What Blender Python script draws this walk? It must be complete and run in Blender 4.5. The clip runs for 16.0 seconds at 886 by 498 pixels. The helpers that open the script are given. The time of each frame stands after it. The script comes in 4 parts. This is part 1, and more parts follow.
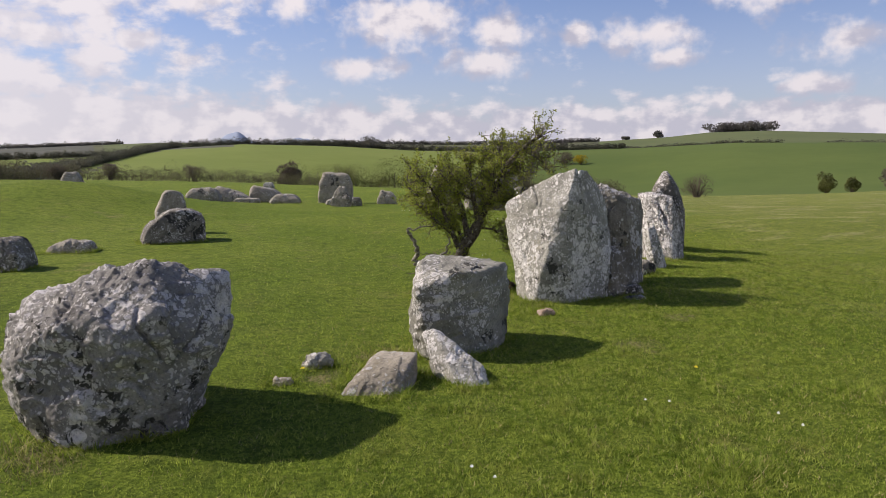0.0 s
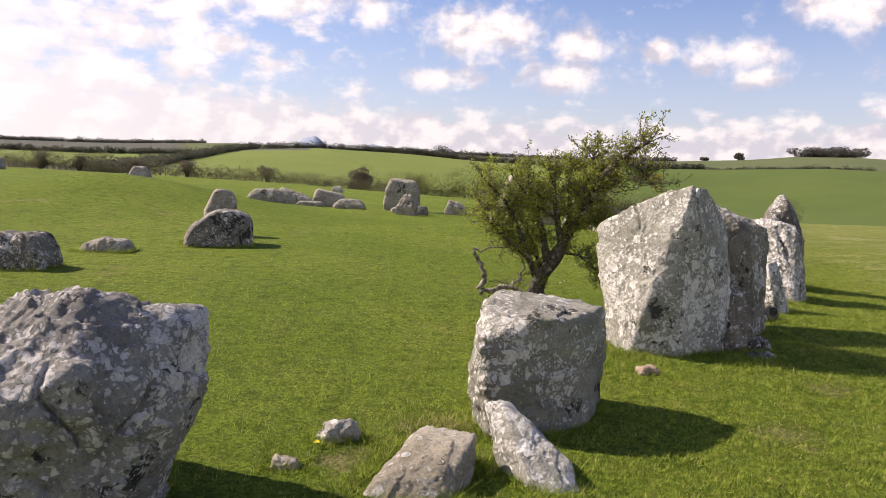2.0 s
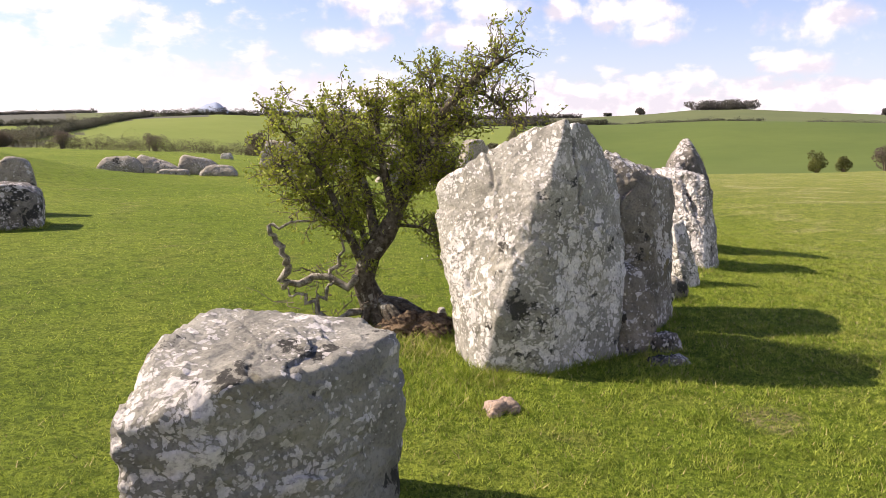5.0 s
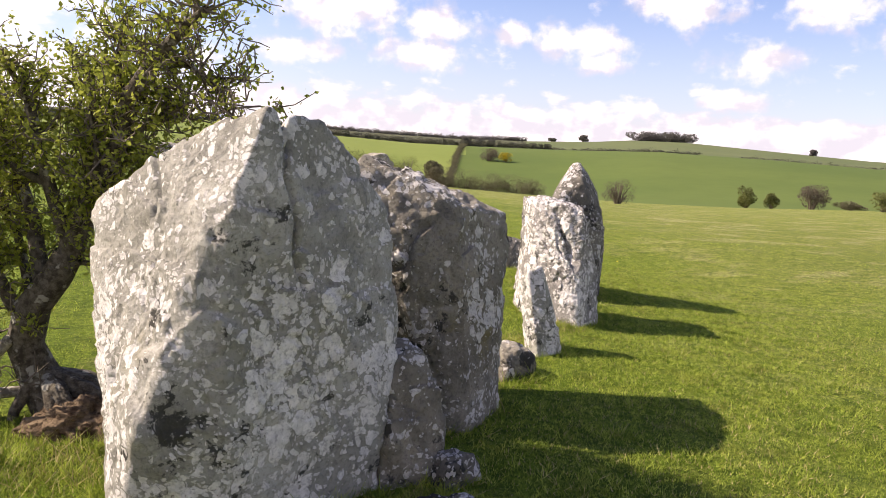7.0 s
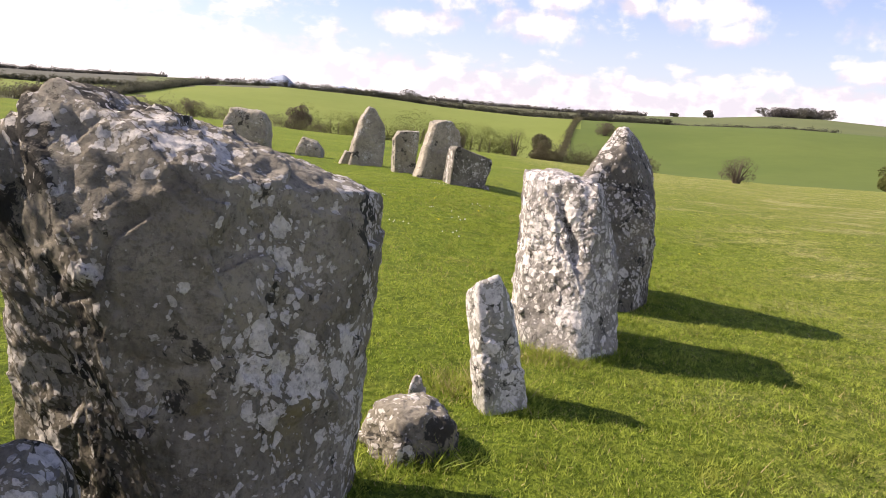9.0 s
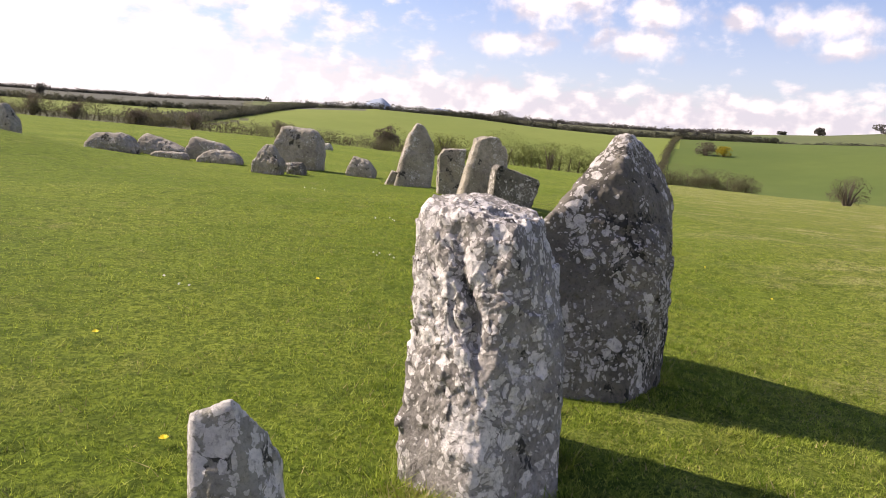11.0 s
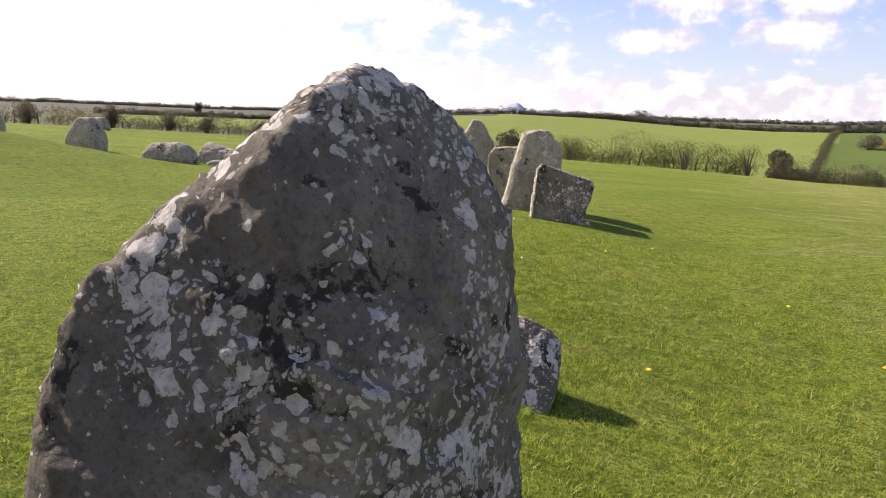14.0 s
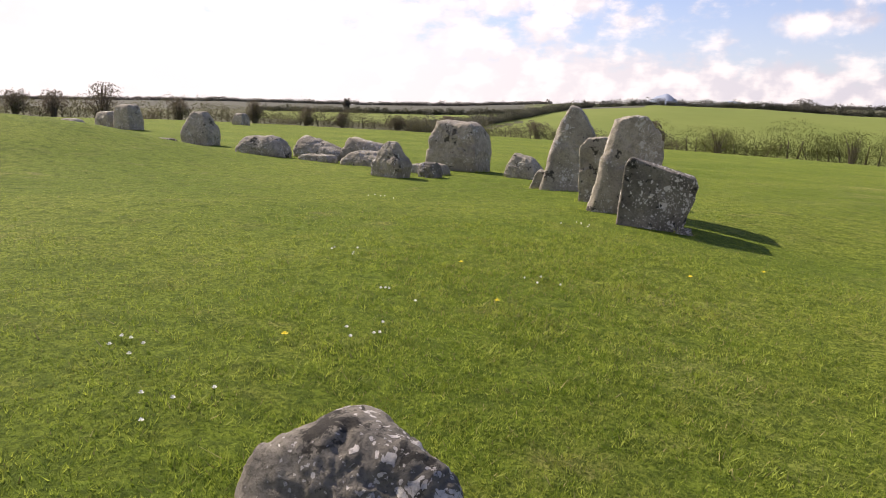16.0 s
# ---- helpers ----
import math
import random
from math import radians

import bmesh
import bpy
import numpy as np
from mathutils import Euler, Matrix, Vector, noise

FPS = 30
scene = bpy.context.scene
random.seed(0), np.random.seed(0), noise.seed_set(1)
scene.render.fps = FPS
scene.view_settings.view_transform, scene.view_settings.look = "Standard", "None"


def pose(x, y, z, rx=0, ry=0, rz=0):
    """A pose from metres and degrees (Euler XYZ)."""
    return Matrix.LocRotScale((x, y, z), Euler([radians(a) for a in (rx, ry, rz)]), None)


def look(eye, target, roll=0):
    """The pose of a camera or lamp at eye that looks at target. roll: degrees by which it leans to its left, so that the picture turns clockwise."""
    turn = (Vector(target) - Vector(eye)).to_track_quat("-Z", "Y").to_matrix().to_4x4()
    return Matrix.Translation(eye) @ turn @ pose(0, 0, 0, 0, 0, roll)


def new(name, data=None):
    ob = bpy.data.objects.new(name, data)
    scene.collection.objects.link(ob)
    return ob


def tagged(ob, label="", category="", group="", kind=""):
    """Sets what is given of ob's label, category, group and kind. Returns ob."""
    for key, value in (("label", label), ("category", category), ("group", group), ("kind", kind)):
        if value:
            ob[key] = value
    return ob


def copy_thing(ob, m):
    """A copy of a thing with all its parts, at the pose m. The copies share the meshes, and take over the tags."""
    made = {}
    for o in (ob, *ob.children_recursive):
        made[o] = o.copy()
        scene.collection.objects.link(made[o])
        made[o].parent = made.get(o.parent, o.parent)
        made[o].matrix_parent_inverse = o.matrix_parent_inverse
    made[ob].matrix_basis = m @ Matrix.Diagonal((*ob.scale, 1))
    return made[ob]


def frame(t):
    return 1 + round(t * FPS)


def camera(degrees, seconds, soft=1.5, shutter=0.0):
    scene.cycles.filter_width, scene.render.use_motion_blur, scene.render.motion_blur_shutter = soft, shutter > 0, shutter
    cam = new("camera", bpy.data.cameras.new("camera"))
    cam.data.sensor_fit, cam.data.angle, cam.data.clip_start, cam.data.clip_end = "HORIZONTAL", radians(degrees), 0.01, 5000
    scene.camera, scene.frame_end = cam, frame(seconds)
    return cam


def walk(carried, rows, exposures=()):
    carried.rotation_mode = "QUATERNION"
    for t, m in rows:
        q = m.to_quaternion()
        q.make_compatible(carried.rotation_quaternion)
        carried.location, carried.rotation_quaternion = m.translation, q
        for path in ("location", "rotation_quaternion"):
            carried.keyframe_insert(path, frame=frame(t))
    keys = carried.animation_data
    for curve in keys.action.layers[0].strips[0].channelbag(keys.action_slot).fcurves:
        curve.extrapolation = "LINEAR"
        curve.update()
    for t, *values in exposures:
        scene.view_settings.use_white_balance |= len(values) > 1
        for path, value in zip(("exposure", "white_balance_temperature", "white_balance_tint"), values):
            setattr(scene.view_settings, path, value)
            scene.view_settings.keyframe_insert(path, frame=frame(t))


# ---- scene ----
cam = camera(63.1, 16.0, soft=0.8)
METRES, EYE, TILT, LEAN, TURN = 15.0, 1.66, -7.5, 0.6, 0.0
ROWS = [
    (0.0, 0.0, 0.0, 0.0, 0.0, 0.0, -0.0),
    (0.5, -0.0075, 0.0238, 0.0029, 1.1, 1.42, -2.69),
    (1.0, -0.0069, 0.0513, 0.0052, 4.4, 0.24, 0.38),
    (1.5, -0.0114, 0.0777, 0.0066, 6.1, 0.2, -2.46),
    (2.0, -0.0047, 0.1056, 0.0093, 5.28, 0.72, -3.3),
    (2.5, -0.0069, 0.1293, 0.0112, 2.62, 1.46, -4.31),
    (3.0, 0.0025, 0.1549, 0.0136, 2.76, 2.22, -2.34),
    (5.5, 0.058, 0.2804, 0.0206, -3.27, -2.44, -1.84),
    (6.0, 0.078, 0.3094, 0.0242, -5.31, -1.93, -3.48),
    (6.5, 0.101, 0.3335, 0.0277, -5.09, -1.82, -0.71),
    (7.0, 0.1204, 0.3619, 0.0306, -6.08, -0.52, -3.46),
    (7.5, 0.1437, 0.3895, 0.0333, -4.14, -2.06, -1.2),
    (8.0, 0.1598, 0.4172, 0.0357, -2.22, -2.03, -3.35),
    (8.5, 0.1816, 0.4454, 0.0378, 1.34, -3.1, -2.72),
    (9.0, 0.194, 0.4724, 0.0412, 2.79, -3.27, -5.32),
    (9.5, 0.2143, 0.4998, 0.0439, 4.94, -3.75, -1.86),
    (12.0, 0.2786, 0.6472, 0.061, 13.5, -0.99, -7.55),
    (12.5, 0.2965, 0.6786, 0.0634, 15.14, -0.01, -3.05),
    (13.0, 0.3036, 0.7063, 0.0669, 15.99, -0.45, -7.24),
    (13.5, 0.3175, 0.7404, 0.0688, 17.04, -1.59, -5.18),
    (14.0, 0.3228, 0.7686, 0.0723, 21.09, -2.99, -4.92),
    (14.5, 0.3295, 0.8001, 0.0753, 22.4, -1.89, -5.79),
    (15.0, 0.3339, 0.8315, 0.0786, 26.63, -3.48, -4.9),
    (15.5, 0.3355, 0.8693, 0.0817, 24.33, -2.33, -8.04),
    (16.0, 0.3361, 0.9024, 0.0852, 32.31, -4.5, -5.51),
]
EXPOSURES = [(0.0, 0.13, 6650, 18), (0.5, 0.47, 6970, 19), (1.0, 0.61, 7070, 20), (2.0, 0.53, 7120, 20), (3.0, 0.6, 7120, 20), (5.5, 0.89, 7220, 22), (9.0, 0.89, 7220, 22), (12.0, 0.64, 7170, 21), (14.0, 0.82, 7170, 21), (16.0, 0.6, 7170, 20)]
walk(cam, [(t, pose(0, 0, EYE, TILT, LEAN, TURN) @ pose(METRES * x, METRES * y, METRES * z, 90 + pitch, roll, yaw)) for t, x, y, z, yaw, pitch, roll in ROWS], EXPOSURES)

# ---- light: sun from the left, blue sky with cumulus ----
SUN_EL, SUN_AZ = 39.0, -80.0  # azimuth from +y, clockwise
to_sun = Vector((math.sin(radians(SUN_AZ)) * math.cos(radians(SUN_EL)), math.cos(radians(SUN_AZ)) * math.cos(radians(SUN_EL)), math.sin(radians(SUN_EL))))
sun = new("sun", bpy.data.lights.new("sun", "SUN"))
sun.data.energy, sun.data.angle, sun.data.color = 5.0, radians(0.6), (1.0, 0.94, 0.82)
sun.matrix_world = look(to_sun * 50, (0, 0, 0))


class Nodes:
    """Short hand for building node trees."""

    def __init__(self, tree):
        self.tree = tree
        tree.nodes.clear()

    def add(self, kind, inputs=None, **settings):
        n = self.tree.nodes.new(kind)
        for k, v in settings.items():
            setattr(n, k, v)
        for k, v in (inputs or {}).items():
            if isinstance(v, bpy.types.NodeSocket):
                self.tree.links.new(v, n.inputs[k])
            else:
                n.inputs[k].default_value = v
        return n

    def math(self, op, a, b=0.0, clamp=False):
        return self.add("ShaderNodeMath", {0: a, 1: b}, operation=op, use_clamp=clamp).outputs[0]

    def ramp(self, fac, lo, hi):
        return self.add("ShaderNodeMapRange", {0: fac, 1: lo, 2: hi, 3: 0.0, 4: 1.0}, interpolation_type="SMOOTHSTEP").outputs[0]

    def mix(self, fac, a, b):
        n = self.add("ShaderNodeMix", data_type="RGBA")
        for i, v in ((0, fac), (6, a), (7, b)):
            if isinstance(v, bpy.types.NodeSocket):
                self.tree.links.new(v, n.inputs[i])
            else:
                n.inputs[i].default_value = v if i == 0 else (*v, 1.0)
        return n.outputs[2]

    def noise(self, vec, scale, detail=4.0, rough=0.55, warp=0.0):
        return self.add("ShaderNodeTexNoise", {"Vector": vec, "Scale": scale, "Detail": detail, "Roughness": rough, "Distortion": warp}).outputs[0]


def make_world():
    world = bpy.data.worlds.new("sky")
    scene.world = world
    world.use_nodes = True
    n = Nodes(world.node_tree)
    sky = n.add("ShaderNodeTexSky", sky_type="NISHITA", sun_disc=False, sun_elevation=radians(SUN_EL), sun_rotation=radians(SUN_AZ), air_density=1.0, dust_density=0.6, ozone_density=2.0)
    blue = n.add("ShaderNodeVectorMath", {0: sky.outputs[0], 1: (0.122, 0.135, 0.172)}, operation="MULTIPLY").outputs[0]
    way = n.add("ShaderNodeTexCoord").outputs["Generated"]
    xyz = n.add("ShaderNodeSeparateXYZ", {0: way})
    az = n.math("MULTIPLY", n.math("ARCTAN2", xyz.outputs[0], xyz.outputs[1]), 57.2958)
    el = n.math("MULTIPLY", n.math("ARCSINE", xyz.outputs[2]), 57.2958)
    flat = n.add("ShaderNodeCombineXYZ", {0: az, 1: el}).outputs[0]
    puff = n.noise(flat, 0.36, 4.0, 0.45)
    fine = n.noise(flat, 1.1, 4.0, 0.5)
    rough = n.math("ADD", n.math("MULTIPLY", n.math("SUBTRACT", puff, 0.5), 2.4), n.math("MULTIPLY", n.math("SUBTRACT", fine, 0.5), 1.1))
    # cumulus: azimuth, elevation, half width, half height, in degrees
    clouds = [(-2.6, 10.1, 5.6, 2.3), (5.2, 9.3, 3.3, 1.5), (3.4, 6.9, 4.0, 1.3), (-6.2, 6.6, 3.3, 0.9), (15.6, 8.6, 3.6, 1.5),
              (17.2, 6.9, 1.6, 0.8), (10.5, 8.7, 1.4, 1.0), (28.6, 7.2, 4.0, 1.3), (22.4, 11.5, 4.2, 1.6), (-22.8, 8.2, 3.2, 1.2),
              (-28.6, 8.2, 2.8, 1.2), (-19.0, 11.8, 7.5, 1.6), (-11.0, 11.5, 2.4, 1.3), (33.0, 11.5, 4.0, 1.8), (26.8, 4.6, 2.0, 0.8), (40.0, 9.0, 5.0, 1.5)]
    best = None
    for a, e, w, h in clouds:
        m = n.add("ShaderNodeVectorMath", {0: flat, 1: (a, e, 0)}, operation="SUBTRACT").outputs[0]
        m = n.add("ShaderNodeVectorMath", {0: m, 1: (1 / w, 1 / h, 0)}, operation="MULTIPLY").outputs[0]
        m = n.math("SUBTRACT", 1.0, n.add("ShaderNodeVectorMath", {0: m}, operation="LENGTH").outputs["Value"])
        best = m if best is None else n.math("MAXIMUM", best, m)
    lump = n.math("ADD", best, rough)
    cumulus = n.ramp(lump, -0.3, 0.75)
    # thin cloud to the sun's side, a lumpy bank of cumulus along the horizon
    side = n.math("MULTIPLY", n.ramp(az, 2.0, -44.0), n.ramp(el, 36.0, 14.0))
    bank = n.ramp(el, 5.6, 1.2)
    tuft = n.noise(n.add("ShaderNodeVectorMath", {0: flat, 1: (0.55, 1.0, 0.0)}, operation="MULTIPLY").outputs[0], 0.62, 5.0, 0.52)
    heap = n.math("ADD", n.math("MULTIPLY", n.math("SUBTRACT", tuft, 0.5), 2.6), n.math("ADD", n.math("MULTIPLY", bank, 1.25), n.math("MULTIPLY", side, 1.0)))
    veil = n.ramp(heap, 0.22, 0.9)
    # cloud mostly out of view, added to fill the shaded stone faces
    fill_cloud = n.math("MULTIPLY", n.math("MULTIPLY", n.ramp(n.math("ABSOLUTE", az), 48.0, 80.0), n.ramp(el, 40.0, 20.0)), n.ramp(n.noise(way, 4.0, 6.0, 0.6), 0.44, 0.56))
    high = n.math("MULTIPLY", n.ramp(n.noise(way, 3.0, 6.0, 0.6), 0.58, 0.7), n.ramp(el, 14.0, 22.0))
    cover = n.math("MAXIMUM", n.math("MAXIMUM", n.math("MULTIPLY", cumulus, 0.95), n.math("MULTIPLY", veil, 0.92)), n.math("MAXIMUM", n.math("MULTIPLY", high, 0.45), fill_cloud), True)
    # white tops, lavender undersides: the cloud a little lower down decides
    below = n.add("ShaderNodeVectorMath", {0: flat, 1: (0.25, -0.75, 0.0)}, operation="ADD").outputs[0]
    lift = n.math("SUBTRACT", n.noise(below, 0.36, 4.0, 0.45), puff)
    lit = n.math("ADD", n.math("MULTIPLY", lift, 1.6), n.math("ADD", n.math("MULTIPLY", n.math("SUBTRACT", tuft, 0.5), 1.5), n.math("MULTIPLY", n.math("MINIMUM", n.math("MAXIMUM", lump, 0.0), 0.8), 0.3)))
    white = n.mix(n.ramp(lit, -0.16, 0.24), (0.68, 0.7, 0.83), (1.27, 1.23, 1.22))
    white = n.mix(n.math("MULTIPLY", side, 0.85), white, (1.3, 1.27, 1.27))
    white = n.mix(fill_cloud, white, (1.0, 0.98, 0.95))
    colour = n.mix(cover, blue, white)
    # pale air low down
    colour = n.mix(n.math("MULTIPLY", n.ramp(el, 16.0, 1.0), 0.38), colour, (0.84, 0.87, 0.97))
    n.add("ShaderNodeOutputWorld", {0: n.add("ShaderNodeBackground", {0: colour, 1: 0.63}).outputs[0]})


make_world()

# ---- materials ----


def material(name, build, rough=0.9, spec=0.25):
    m = bpy.data.materials.new(name)
    m.use_nodes = True
    n = Nodes(m.node_tree)
    pos = n.add("ShaderNodeNewGeometry").outputs["Position"]
    colour, bump, depth = build(n, pos)
    ins = {"Base Color": colour if isinstance(colour, bpy.types.NodeSocket) else (*colour, 1), "Roughness": rough, "Specular IOR Level": spec}
    if bump is not None:
        ins["Normal"] = n.add("ShaderNodeBump", {"Height": bump, "Strength": 1.0, "Distance": depth}).outputs[0]
    n.add("ShaderNodeOutputMaterial", {0: n.add("ShaderNodeBsdfPrincipled", ins).outputs[0]})
    return m


def stone_material(name, dark, pale, lichen=0.5, ochre=0.2, black=0.3, seed=0.0, lichen_colour=(0.56, 0.55, 0.53)):
    """Weathered grey rock with crusts of white lichen, black algae and ochre moss. The amounts run from 0 to 1."""

    def build(n, pos):
        pos = n.add("ShaderNodeVectorMath", {0: pos, 1: (seed, seed * 0.7, 0)}, operation="ADD").outputs[0]
        warp = n.add("ShaderNodeVectorMath", {0: n.add("ShaderNodeTexNoise", {"Vector": pos, "Scale": 9.0, "Detail": 4.0}).outputs[1], 3: 0.09}, operation="SCALE").outputs[0]
        bent = n.add("ShaderNodeVectorMath", {0: pos, 1: warp}, operation="ADD").outputs[0]
        large = n.noise(pos, 2.2, 5.0)
        grain = n.noise(pos, 60.0, 6.0, 0.7)
        mid = n.noise(bent, 9.0, 8.0, 0.7)
        c = n.mix(n.ramp(large, 0.32, 0.68), dark, pale)
        c = n.mix(n.math("MULTIPLY", n.ramp(mid, 0.44, 0.62), 0.5), c, tuple(0.55 * v for v in dark))
        # ochre and green growth in broad soft drifts
        c = n.mix(n.math("MULTIPLY", n.ramp(n.noise(bent, 3.1, 7.0, 0.65), 0.68 - 0.18 * ochre, 0.84 - 0.16 * ochre), 0.7), c, (0.2, 0.165, 0.065))
        # black algae, its amount turned up to deepen shaded stone as well
        c = n.mix(n.math("MULTIPLY", n.ramp(n.math("ADD", n.noise(bent, 6.0, 8.0, 0.7), n.math("MULTIPLY", n.math("SUBTRACT", n.noise(pos, 1.6, 2.0), 0.5), 0.5)), 0.68 - 0.13 * black, 0.72 - 0.13 * black), 0.9), c, (0.028, 0.027, 0.024))
        # white lichen: separate crusts of many sizes, in drifts
        where = n.math("MULTIPLY", n.math("SUBTRACT", n.noise(pos, 2.6, 4.0, 0.6), 0.5), 2.6)

        def crusts(scale, amount):
            cell = n.add("ShaderNodeTexVoronoi", {"Vector": bent, "Scale": scale, "Randomness": 1.0})
            pick = n.add("ShaderNodeSeparateColor", {0: cell.outputs["Color"]})
            reach = n.math("ADD", n.math("ADD", where, amount), n.math("MULTIPLY", n.math("SUBTRACT", pick.outputs[0], 0.5), 1.1))
            edge = n.math("ADD", cell.outputs["Distance"], n.math("MULTIPLY", n.math("SUBTRACT", n.noise(bent, scale * 1.7, 5.0, 0.6), 0.5), 1.2))
            return n.ramp(n.math("SUBTRACT", n.math("MINIMUM", reach, 0.6), edge), 0.0, 0.05)

        crust = n.math("MAXIMUM", crusts(12.0, -0.62 + 0.95 * lichen), n.math("MAXIMUM", n.math("MULTIPLY", crusts(29.0, -0.46 + 0.9 * lichen), 0.9), n.math("MULTIPLY", crusts(55.0, -0.46 + 0.8 * lichen), 0.75)), True)
        tint = n.mix(n.ramp(n.noise(pos, 24.0, 5.0, 0.7), 0.35, 0.65), lichen_colour, tuple(0.76 * v for v in lichen_colour))
        c = n.mix(n.math("MULTIPLY", crust, 0.9), c, tint)
        c = n.mix(n.math("MULTIPLY", n.ramp(grain, 0.47, 0.66), 0.45), c, tuple(0.3 * v for v in dark))
        h = n.math("ADD", n.math("ADD", n.math("MULTIPLY", grain, 0.4), n.math("MULTIPLY", mid, 0.75)), n.math("MULTIPLY", crust, 0.14))
        return c, h, 0.025

    return material(name, build, 0.92, 0.2)


GREY = stone_material("stone_grey_lichen", (0.2, 0.19, 0.175), (0.33, 0.315, 0.29), 0.6, 0.1, 0.8, 0.0, (0.7, 0.67, 0.645))
PALE = stone_material("stone_pale", (0.3, 0.29, 0.25), (0.45, 0.435, 0.385), 0.72, 0.45, 0.6, 3.0, (0.84, 0.81, 0.775))
OLIVE = stone_material("stone_olive_grey", (0.23, 0.222, 0.185), (0.36, 0.348, 0.295), 0.55, 0.5, 0.55, 26.0, (0.74, 0.71, 0.67))
BUFF = stone_material("stone_buff", (0.28, 0.25, 0.195), (0.41, 0.37, 0.3), 0.5, 0.5, 0.35, 5.0)
WHITE = stone_material("stone_white_lichen", (0.23, 0.215, 0.195), (0.37, 0.35, 0.325), 0.74, 0.2, 0.75, 8.0, (0.84, 0.805, 0.775))
BROWN = stone_material("stone_brown", (0.17, 0.153, 0.12), (0.31, 0.283, 0.23), 0.55, 0.75, 0.85, 11.0, (0.72, 0.69, 0.65))
DARK = stone_material("stone_dark", (0.132, 0.122, 0.104), (0.25, 0.23, 0.195), 0.54, 0.4, 0.85, 14.0, (0.68, 0.65, 0.62))
FAR = stone_material("stone_far", (0.27, 0.245, 0.2), (0.4, 0.365, 0.3), 0.34, 0.3, 0.45, 17.0, (0.62, 0.6, 0.56))
SLATE = stone_material("stone_slate", (0.11, 0.12, 0.13), (0.17, 0.18, 0.2), 0.2, 0.0, 0.2, 20.0)
RUST = stone_material("stone_rust", (0.3, 0.21, 0.15), (0.42, 0.32, 0.25), 0.1, 0.1, 0.2, 23.0)


def meadow_build(n, pos):
    broad = n.noise(pos, 0.22, 5.0, 0.6)
    patch = n.noise(pos, 1.7, 6.0, 0.65)
    clump = n.noise(pos, 7.0, 5.0, 0.6)
    fine = n.noise(pos, 38.0, 5.0, 0.75)
    c = n.mix(n.ramp(broad, 0.35, 0.65), (0.15, 0.215, 0.021), (0.225, 0.28, 0.038))
    c = n.mix(n.math("MULTIPLY", n.ramp(patch, 0.48, 0.72), 0.5), c, (0.23, 0.23, 0.058))
    c = n.mix(n.math("MULTIPLY", n.ramp(n.noise(pos, 0.8, 7.0, 0.7), 0.58, 0.72), 0.65), c, (0.31, 0.26, 0.115))
    c = n.mix(n.math("MULTIPLY", n.ramp(n.noise(pos, 2.6, 6.0, 0.7, 0.4), 0.54, 0.68), 0.55), c, (0.062, 0.105, 0.012))
    # bare worn earth where feet pass
    for x, y, wide in ((1.65, 6.1, 0.34), (-0.5, 5.72, 0.3), (2.4, 7.2, 0.25), (-0.9, 5.2, 0.25), (3.6, 12.15, 0.3), (-2.2, 3.75, 0.3)):
        far = n.add("ShaderNodeVectorMath", {0: pos, 1: (x, y, 0.0)}, operation="DISTANCE").outputs["Value"]
        worn = n.math("ADD", n.math("SUBTRACT", 1.0, n.math("MULTIPLY", far, 1.0 / wide)), n.math("MULTIPLY", n.math("SUBTRACT", n.noise(pos, 6.0, 5.0, 0.7), 0.5), 2.4))
        c = n.mix(n.math("MULTIPLY", n.ramp(worn, 0.1, 0.7), 0.75), c, (0.3, 0.235, 0.135))
    outer = n.ramp(n.math("ADD", n.add("ShaderNodeSeparateXYZ", {0: pos}).outputs[0], n.math("MULTIPLY", n.noise(pos, 0.3, 6.0, 0.7), 16.0)), 10.5, 19.5)
    c = n.mix(n.math("MULTIPLY", outer, 0.55), c, (0.3, 0.295, 0.09))
    streak = n.noise(n.add("ShaderNodeVectorMath", {0: pos, 1: (0.75, 1.25, 1.0)}, operation="MULTIPLY").outputs[0], 0.75, 7.0, 0.72)
    c = n.mix(n.math("MULTIPLY", n.math("MULTIPLY", n.ramp(streak, 0.49, 0.6), outer), 0.72), c, (0.47, 0.42, 0.2))
    c = n.mix(n.math("MULTIPLY", n.ramp(clump, 0.48, 0.64), 0.55), c, (0.05, 0.088, 0.009))
    c = n.mix(n.math("MULTIPLY", n.ramp(n.noise(pos, 15.0, 5.0, 0.7), 0.48, 0.62), 0.4), c, (0.046, 0.078, 0.008))
    # fine dark mottle, also carrying the shade of gaps between blades
    c = n.mix(n.math("MULTIPLY", n.ramp(fine, 0.43, 0.58), 0.75), c, (0.046, 0.076, 0.008))
    return c, n.math("ADD", fine, n.math("ADD", n.math("MULTIPLY", clump, 1.5), patch)), 0.035


def field_build(a, b, scale):
    def build(n, pos):
        c = n.mix(n.ramp(n.noise(pos, scale, 5.0, 0.6), 0.3, 0.7), a, b)
        c = n.mix(n.math("MULTIPLY", n.noise(pos, scale * 14, 4.0, 0.7), 0.35), c, tuple(0.55 * v for v in a))
        return c, None, 0.0

    return build


